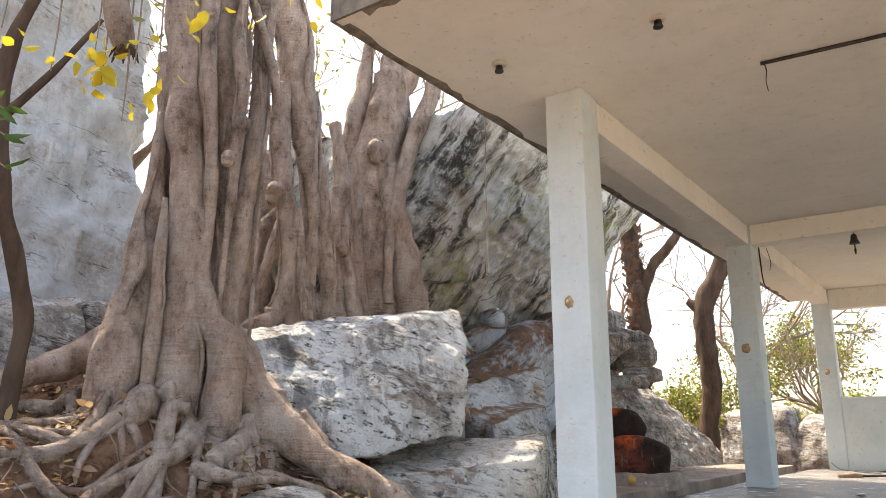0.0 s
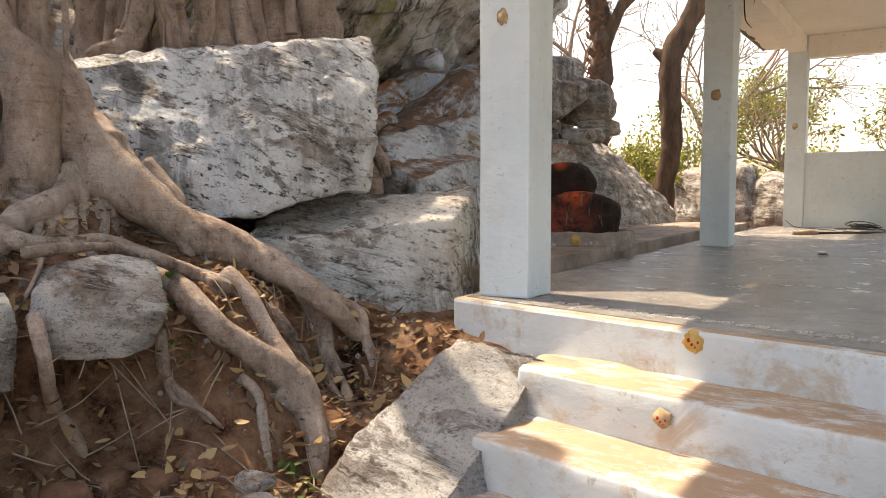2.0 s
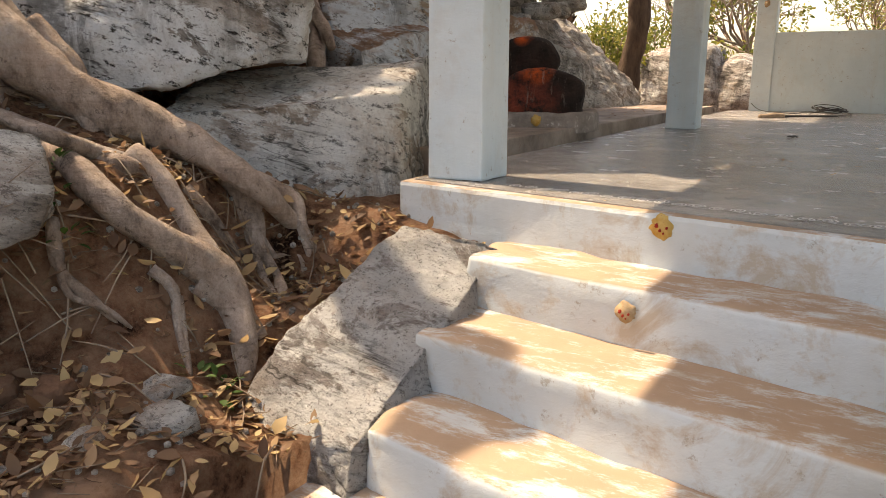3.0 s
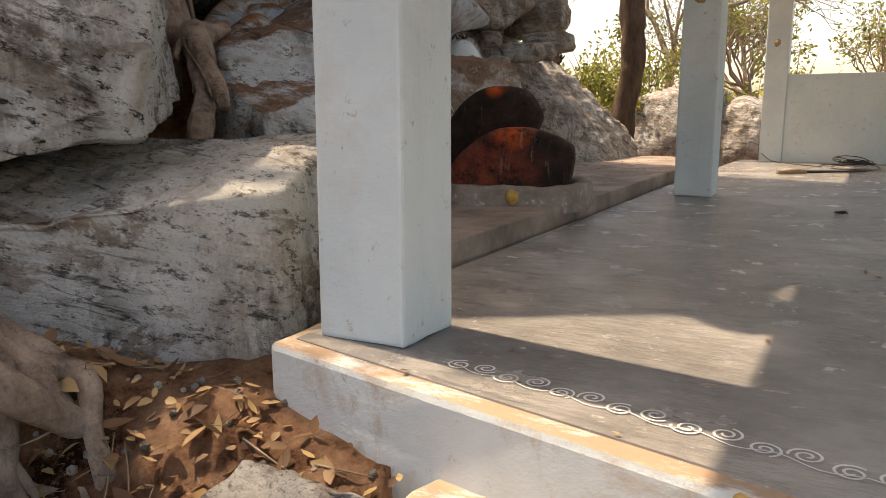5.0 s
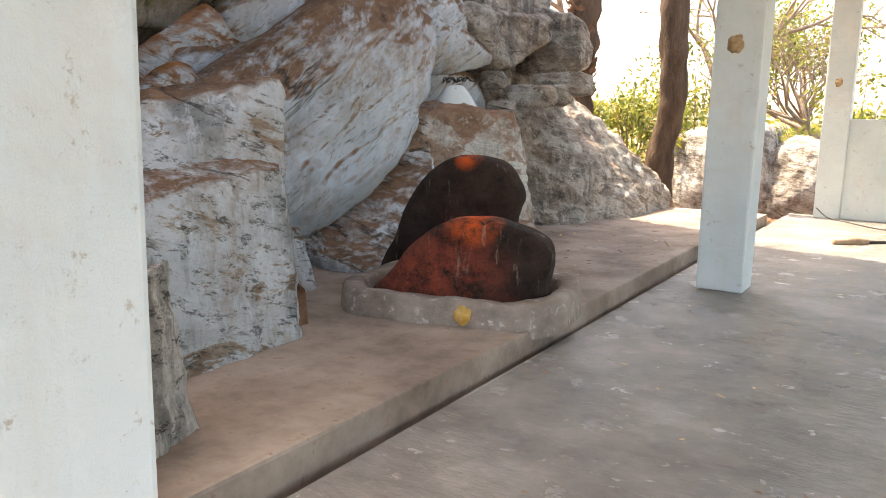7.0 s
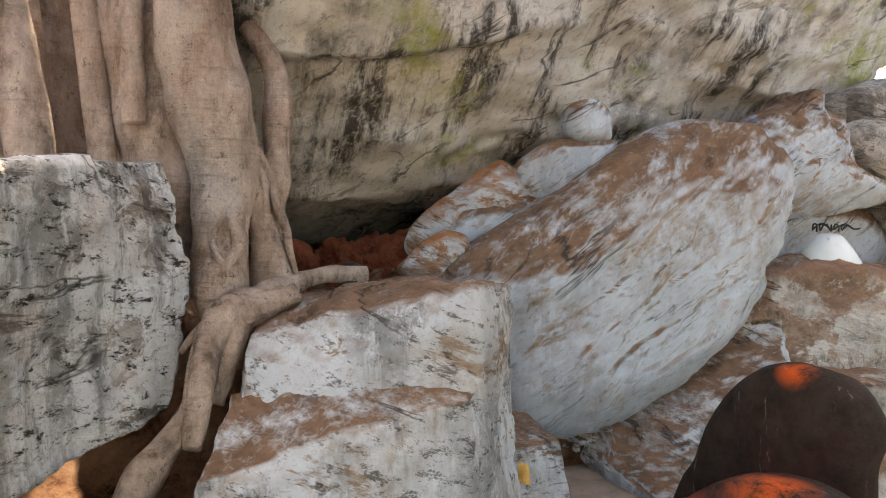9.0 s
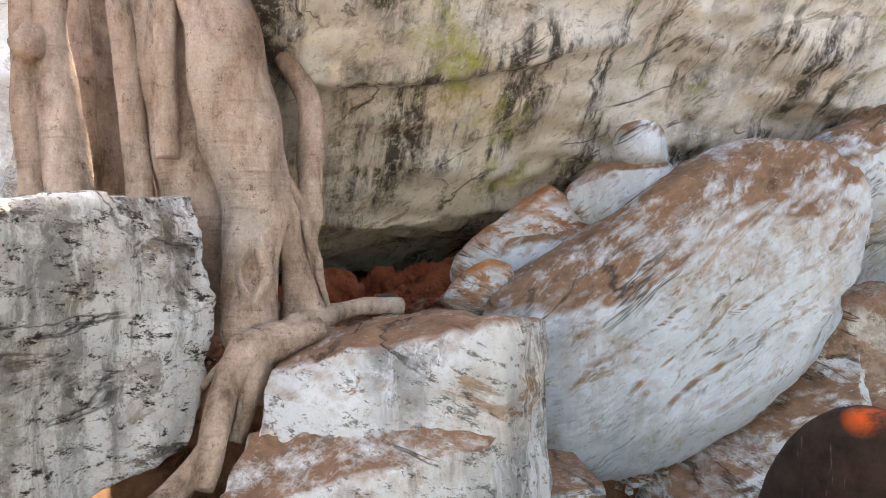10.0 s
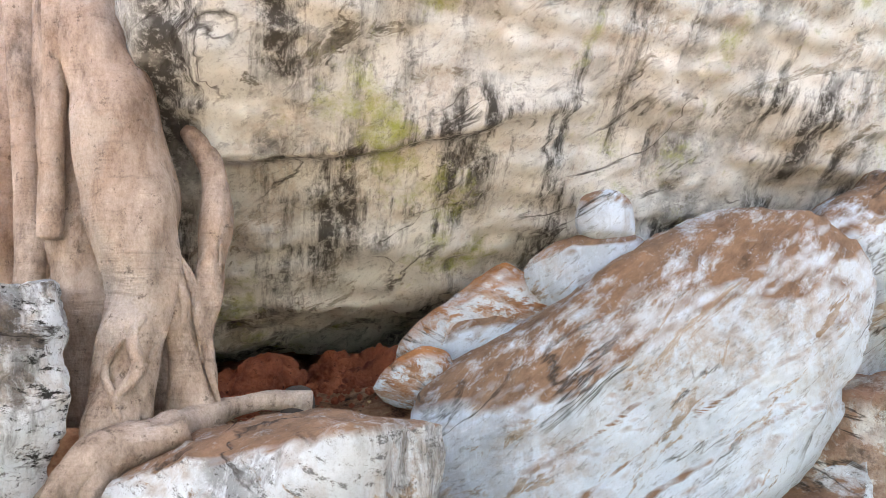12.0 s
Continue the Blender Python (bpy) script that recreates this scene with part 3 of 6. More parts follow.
rock("stone", [(-0.75, -2.15, -0.05), (-0.55, -1.72, -0.05), (-0.95, -1.5, 0.0), (-1.2, -1.95, 0.0)], [(-0.85, -2.1, 0.2), (-0.65, -1.62, 0.24), (-0.95, -1.5, 0.34), (-1.1, -1.95, 0.3)], GRANITE_BARE, "pale loose stone lying among the fig roots", 0.45, 0.035, 4.0, 20, "stone")
rock("stone", [(-0.75, -2.65, -0.2), (-0.65, -2.2, -0.2), (-1.3, -2.0, -0.1), (-1.5, -2.5, -0.1)], [(-0.8, -2.6, 0.12), (-0.82, -2.15, 0.18), (-1.25, -2.05, 0.24), (-1.4, -2.5, 0.24)], GRANITE_BARE, "pale broken stone beside the fig roots", 0.3, 0.04, 5.0, 20, "stone")
rock("boulder", [(-3.4, -2.3, 0.9), (-3.3, -1.5, 0.9), (-4.4, -1.2, 1.0), (-4.6, -2.4, 1.0)], [(-3.6, -2.3, 1.4), (-3.5, -1.5, 1.66), (-4.2, -1.3, 1.75), (-4.4, -2.3, 1.5)], GRANITE_BARE, "brown-stained boulder at the foot of the cliff", 0.4, 0.06, 6.0, 20)
rock("boulder", [(-3.6, -1.5, 1.1), (-3.6, -1.1, 1.1), (-4.2, -1.0, 1.1), (-4.2, -1.4, 1.1)], [(-3.7, -1.45, 1.6), (-3.7, -1.15, 1.62), (-4.1, -1.1, 1.65), (-4.1, -1.4, 1.65)], GRANITE_BARE, "small pale boulder at the foot of the cliff", 0.5, 0.04, 7.0, 14)
rock("cliff", [(-5.0, -5.5, 0.5), (-4.9, -0.2, 0.7), (-9.0, 0.8, 0.7), (-9.0, -7.0, 0.5)], [(-5.9, -5.5, 7.0), (-5.7, -0.1, 7.2), (-9.0, 0.5, 8.0), (-9.0, -7.0, 8.0)], CLIFF, "huge pale cliff-like rock behind the fig tree", 0.14, 0.16, 8.0, 70, "cliff", facets=0)
bm = rock_bm([(-3.4, 1.15, 1.36), (-3.4, 6.1, 2.1), (-7.0, 6.5, 1.0), (-7.0, 0.6, 0.9)], [(-1.4, 1.2, 3.75), (-1.25, 6.7, 5.0), (-4.5, 7.4, 5.6), (-4.6, 0.9, 3.9)], 0.08, 0.08, 9.0, 120, (0.3, 0.1, 0.9), 0)
for v in bm.verts:
    # an upper layer of the rock stands proud of the lower one along a wandering seam
    seam = 2.17 + 0.22 * max(0.0, v.co.y - 1.9) + 0.05 * noise.noise(v.co * 2.5)
    lip = min(1.0, max(0.0, (v.co.z - seam) / 0.05)) * min(1.0, max(0.0, (3.3 - v.co.y) / 0.6)) * min(1.0, max(0.0, (v.co.y - 1.3) / 0.15))
    v.co.x += 0.1 * lip if v.co.x > -4.2 else 0.0
    v.co.z -= 0.05 * lip if v.co.x > -4.2 else 0.0
tagged(mesh_object("overhanging_boulder", bm, OVERHANG), "enormous grey-green boulder overhanging the shrine", "boulder")
rock("boulder", [(-4.3, 3.7, 0.9), (-3.9, 6.3, 0.9), (-5.8, 6.4, 0.9), (-6.0, 3.4, 0.9)], [(-4.5, 3.9, 1.9), (-4.1, 6.1, 2.9), (-5.6, 6.2, 3.2), (-5.8, 3.6, 2.7)], OVERHANG, "shadowed boulder under the back of the overhang", 0.25, 0.05, 9.5, 30, facets=2)
slab("slab", [(-2.53, 2.4, 0.64), (-2.54, 2.33, 0.88), (-2.54, 2.36, 1.13), (-2.5, 2.82, 1.43), (-2.46, 3.35, 1.76), (-2.43, 3.72, 1.91), (-2.4, 4.02, 1.93), (-2.39, 4.24, 1.88), (-2.37, 4.42, 1.68), (-2.37, 4.4, 1.39), (-2.38, 4.27, 1.17), (-2.39, 4.22, 0.98), (-2.42, 3.78, 0.53), (-2.47, 3.17, 0.26), (-2.5, 2.77, 0.27), (-2.52, 2.52, 0.42)], (-0.5, 0.12, 0.1), WASHED, "whitewashed slab of rock leaning under the overhang", 0.24, 0.5, 0.05, 10.0, n=200, rings=60)
rock("block", [(-1.45, 1.1, 0.2), (-1.35, 1.95, 0.1), (-1.75, 2.3, 0.0), (-2.0, 1.2, 0.3)], [(-1.86, 1.2, 1.0), (-1.42, 1.92, 1.2), (-1.85, 2.32, 1.17), (-2.5, 1.45, 1.1)], WASHED_WORN, "whitewashed block of rock with brown top", 0.16, 0.045, 11.0, 50, facets=3)
rock("block", [(-1.15, 0.85, 0.0), (-1.2, 1.9, 0.0), (-1.6, 2.1, 0.0), (-1.9, 1.1, 0.0)], [(-1.42, 0.98, 0.66), (-1.34, 1.88, 0.86), (-1.6, 2.08, 0.9), (-1.95, 1.2, 0.86)], WASHED_WORN, "lower ledge of whitewashed rock with brown streaks", 0.16, 0.045, 11.5, 50, facets=3)
rock("block", [(-1.7, 2.05, 0.05), (-1.85, 2.65, 0.05), (-2.5, 2.75, 0.05), (-2.4, 2.1, 0.05)], [(-1.82, 2.1, 0.46), (-1.98, 2.62, 0.44), (-2.45, 2.7, 0.46), (-2.35, 2.15, 0.5)], WASHED_WORN, "low whitewashed plinth stone with brown top", 0.15, 0.02, 12.0, 16)
slab("stone", [(-3.1, 2.53, 1.49), (-3.05, 2.8, 1.72), (-3.02, 2.92, 1.72), (-2.98, 3.14, 1.53), (-3.01, 2.99, 1.42), (-3.07, 2.67, 1.3), (-3.12, 2.44, 1.2), (-3.14, 2.36, 1.3)], (-0.3, 0.1, -0.1), ORANGE_STONE, "whitewashed stone smeared with orange soil under the overhang", 0.1, 0.7, 0.05, 13.0, "stone", n=72, rings=20)
slab("stone", [(-3.04, 2.53, 1.33), (-3.03, 2.61, 1.42), (-2.99, 2.79, 1.45), (-2.95, 2.99, 1.43), (-3.0, 2.76, 1.28), (-3.03, 2.6, 1.2), (-3.04, 2.55, 1.22)], (-0.25, 0.05, -0.1), WASHED, "ribbed whitewashed stone against the leaning slab", 0.06, 0.6, 0.04, 13.5, "stone", n=72, rings=20)
slab("stone", [(-2.93, 2.92, 1.72), (-2.91, 3.06, 1.84), (-2.87, 3.26, 1.87), (-2.82, 3.49, 1.87), (-2.82, 3.53, 1.8), (-2.84, 3.39, 1.66), (-2.89, 3.16, 1.5), (-2.93, 2.97, 1.58)], (-0.3, 0.1, -0.05), WASHED, "bluish-white stone wedged under the overhang", 0.1, 0.5, 0.035, 14.0, "stone", n=72, rings=20)
slab("stone", [(-2.83, 3.18, 1.97), (-2.83, 3.21, 2.06), (-2.8, 3.32, 2.1), (-2.78, 3.43, 2.06), (-2.78, 3.46, 1.94), (-2.78, 3.43, 1.86), (-2.81, 3.28, 1.85), (-2.83, 3.19, 1.9)], (-0.18, 0.05, 0.0), WASHED, "small round whitewashed stone under the overhang", 0.07, 0.6, 0.02, 15.0, "stone", n=64, rings=16)
slab("stone", [(-2.79, 2.16, 1.16), (-2.77, 2.25, 1.26), (-2.74, 2.38, 1.33), (-2.72, 2.48, 1.31), (-2.72, 2.5, 1.2), (-2.74, 2.38, 1.08), (-2.77, 2.25, 1.08)], (-0.25, 0.05, -0.05), ORANGE_STONE, "reddish stone beside the leaning slab", 0.08, 0.6, 0.03, 16.0, "stone", n=64, rings=16)
rock("stone", [(-2.5, 1.75, 1.08), (-2.5, 1.87, 1.08), (-2.66, 1.9, 1.08), (-2.66, 1.78, 1.08)], [(-2.52, 1.77, 1.17), (-2.52, 1.86, 1.17), (-2.63, 1.88, 1.19), (-2.64, 1.79, 1.19)], BLACK, "small dark stone at the end of a root", 0.6, 0.012, 17.0, 10, "stone")
for k, (x, y, z, sx, sz) in enumerate(((-3.5, 1.6, 1.04, 0.28, 0.12), (-3.55, 2.2, 1.04, 0.28, 0.16), (-3.6, 2.75, 1.14, 0.3, 0.2), (-3.15, 1.45, 1.0, 0.2, 0.09), (-3.0, 2.0, 0.98, 0.26, 0.08))):
    rock("soil_mound", [(x + sx, y - sx, z - 0.1), (x + sx, y + sx, z - 0.1), (x - sx, y + sx, z), (x - sx, y - sx, z)], [(x + sx * 0.5, y - sx * 0.6, z + sz * 0.6), (x + sx * 0.5, y + sx * 0.6, z + sz * 0.7), (x - sx * 0.5, y + sx * 0.6, z + sz), (x - sx * 0.5, y - sx * 0.6, z + sz)], RED_SOIL, "heap of red kumkum-coloured soil under the overhang", 0.35, 0.17, 20.0 + k, 36, "soil heap", group="soil heaps")
slab("boulder", [(-2.56, 4.36, 1.87), (-2.55, 4.49, 2.02), (-2.53, 4.69, 2.12), (-2.52, 4.8, 2.2), (-2.51, 4.88, 2.06), (-2.5, 5.02, 2.03), (-2.49, 5.13, 1.79), (-2.46, 5.42, 1.63), (-2.47, 5.29, 1.53), (-2.51, 4.9, 1.45), (-2.54, 4.58, 1.4), (-2.55, 4.4, 1.6)], (-0.6, 0.3, 0.1), WASHED, "angular bluish-white boulder beside the leaning slab", 0.14, 0.8, 0.07, 24.0, "rock", (0.3, -0.3, 0.85))
slab("boulder", [(-2.74, 4.5, 1.44), (-2.69, 5.13, 1.5), (-2.65, 5.55, 1.42), (-2.65, 5.55, 1.06), (-2.73, 4.5, 1.02)], (-0.5, 0.2, 0.0), WASHED, "flat white boulder under an angular one", 0.1, 0.4, 0.035, 25.0)
rock("boulder", [(-2.35, 3.7, -0.1), (-1.6, 4.85, -0.1), (-2.6, 6.0, -0.1), (-3.5, 4.6, -0.1)], [(-2.55, 4.1, 1.1), (-1.9, 4.95, 1.14), (-2.6, 5.9, 1.15), (-3.3, 4.8, 1.16)], TERRACE, "whitewashed rock terrace with brown soil on top", 0.14, 0.07, 26.0, 50, facets=3)
rock("boulder", [(-2.2, 3.75, -0.05), (-1.5, 4.5, -0.05), (-2.0, 5.0, -0.05), (-2.6, 4.2, -0.05)], [(-2.25, 3.9, 0.56), (-1.62, 4.52, 0.57), (-2.0, 4.95, 0.6), (-2.5, 4.2, 0.6)], TERRACE, "lower whitewashed rock step with brown top", 0.14, 0.035, 27.0, 36, facets=3)
rock("bank", [(-1.95, 2.95, 0.05), (-1.7, 3.9, 0.05), (-2.4, 4.4, 0.05), (-2.9, 3.1, 0.05)], [(-2.2, 3.1, 0.2), (-1.98, 3.95, 0.46), (-2.32, 4.4, 0.98), (-2.8, 3.4, 0.55)], WASHED_WORN, "worn whitewashed mortar bank beneath the leaning slab of rock", 0.15, 0.06, 28.5, 50, "bank", facets=2)
rock("boulder", [(-2.3, 3.0, 0.0), (-1.45, 4.0, 0.0), (-1.4, 4.75, 0.0), (-2.6, 4.0, 0.0)], [(-2.45, 3.3, 0.26), (-1.62, 4.0, 0.3), (-1.5, 4.65, 0.32), (-2.5, 3.9, 0.5)], TERRACE, "low whitewashed rock foot behind the shrine stones", 0.3, 0.03, 28.0, 30, facets=3)
slab("boulder", [(-2.58, 5.1, 1.9), (-2.57, 5.2, 2.01), (-2.52, 5.75, 2.06), (-2.47, 6.21, 2.06), (-2.42, 6.66, 2.06), (-2.42, 6.66, 1.9), (-2.47, 6.23, 1.72), (-2.51, 5.77, 1.5), (-2.54, 5.52, 1.53), (-2.56, 5.27, 1.73)], (-0.9, 0.3, 0.05), GRANITE_BARE, "flat-topped pale boulder above the terrace", 0.14, 0.3, 0.06, 29.0)
slab("boulder", [(-2.89, 5.38, 2.2), (-2.86, 5.67, 2.37), (-2.82, 6.12, 2.45), (-2.76, 6.69, 2.47), (-2.72, 7.08, 2.41), (-2.73, 7.02, 2.15), (-2.81, 6.21, 2.04), (-2.87, 5.56, 2.02)], (-0.9, 0.3, 0.0), GRANITE_BARE, "upper flat pale boulder of a stack", 0.12, 0.3, 0.06, 30.0)
rock("boulder", [(-2.0, 6.3, 1.5), (-1.95, 6.8, 1.6), (-2.7, 7.2, 1.6), (-2.9, 6.5, 1.5)], [(-2.2, 6.3, 2.1), (-2.1, 6.7, 2.1), (-2.7, 7.1, 2.2), (-2.8, 6.6, 2.2)], GRANITE_BARE, "rounded brown boulder behind a flat one", 0.6, 0.05, 31.0, 16)
rock("boulder", [(-1.6, 5.4, -0.1), (-1.5, 9.4, -0.1), (-4.2, 9.6, -0.1), (-4.0, 5.6, -0.1)], [(-2.5, 6.0, 1.2), (-2.6, 8.0, 1.5), (-3.9, 9.2, 1.7), (-3.6, 6.2, 1.6)], GRANITE_BARE, "broad grey boulder with lichen streaks beside the ledge", 0.4, 0.1, 32.0, 60, facets=10)
for k, (x, y, z, sx, sy, sz, word) in enumerate(((-2.35, 5.55, 1.1, 0.12, 0.1, 0.13, "small white"), (-2.2, 5.75, 1.18, 0.24, 0.15, 0.22, "flat pale"), (-2.05, 6.1, 1.3, 0.3, 0.2, 0.22, "rounded pale"), (-2.5, 5.6, 1.36, 0.1, 0.1, 0.13, "small white"), (-2.02, 5.95, 1.22, 0.1, 0.1, 0.16, "upright grey"))):
    rock("stone", [(x + sx, y - sy, z), (x + sx, y + sy, z), (x - sx, y + sy, z), (x - sx, y - sy, z)], [(x + sx, y - sy, z + sz), (x + sx, y + sy, z + sz), (x - sx, y + sy, z + sz), (x - sx, y - sy, z + sz)], GRANITE_BARE, word + " stone packed between the boulders", 0.55, 0.03, 33.0 + k, 12, "stone", group="packed stones")
for k, (x, y, sx, sy, h) in enumerate(((-1.95, 12.0, 0.95, 0.9, 1.15), (-0.75, 12.0, 0.65, 0.8, 0.95))):
    rock("boulder", [(x - sx, y - sy, -0.5), (x + sx, y - sy, -0.5), (x + sx, y + sy, -0.5), (x - sx, y + sy, -0.5)], [(x - sx * 0.8, y - sy * 0.6, h * 0.8), (x + sx * 0.8, y - sy * 0.6, h), (x + sx * 0.8, y + sy, h), (x - sx * 0.8, y + sy, h)], GRANITE_BARE, "white-streaked boulder beyond the pavilion", 0.5, 0.06, 40.0 + k, 24)
rock("boulder", [(-3.9, -0.1, 1.1), (-3.9, 0.7, 1.1), (-4.9, 0.9, 1.1), (-4.9, -0.2, 1.1)], [(-4.0, 0.0, 1.9), (-4.0, 0.6, 1.8), (-4.8, 0.9, 2.4), (-4.8, -0.1, 2.5)], GRANITE_BARE, "pale boulder behind the fig trunks", 0.4, 0.07, 44.0, 24)
rock("boulder", [(-3.5, 0.1, 1.1), (-3.5, 0.55, 1.1), (-3.9, 0.6, 1.1), (-3.9, 0.1, 1.1)], [(-3.55, 0.15, 1.5), (-3.55, 0.5, 1.5), (-3.85, 0.55, 1.6), (-3.85, 0.15, 1.6)], GRANITE_BARE, "small pale boulder between the trunks", 0.5, 0.05, 45.0, 16)
rock("boulder", [(-2.7, 6.0, 0.9), (-2.7, 7.2, 0.9), (-4.2, 7.4, 0.9), (-4.2, 5.8, 0.9)], [(-2.9, 6.1, 2.0), (-2.8, 7.0, 2.0), (-4.1, 7.2, 2.4), (-4.1, 5.9, 2.4)], GRANITE_BARE, "grey boulder behind the stacked flat ones", 0.4, 0.07, 46.0, 24)

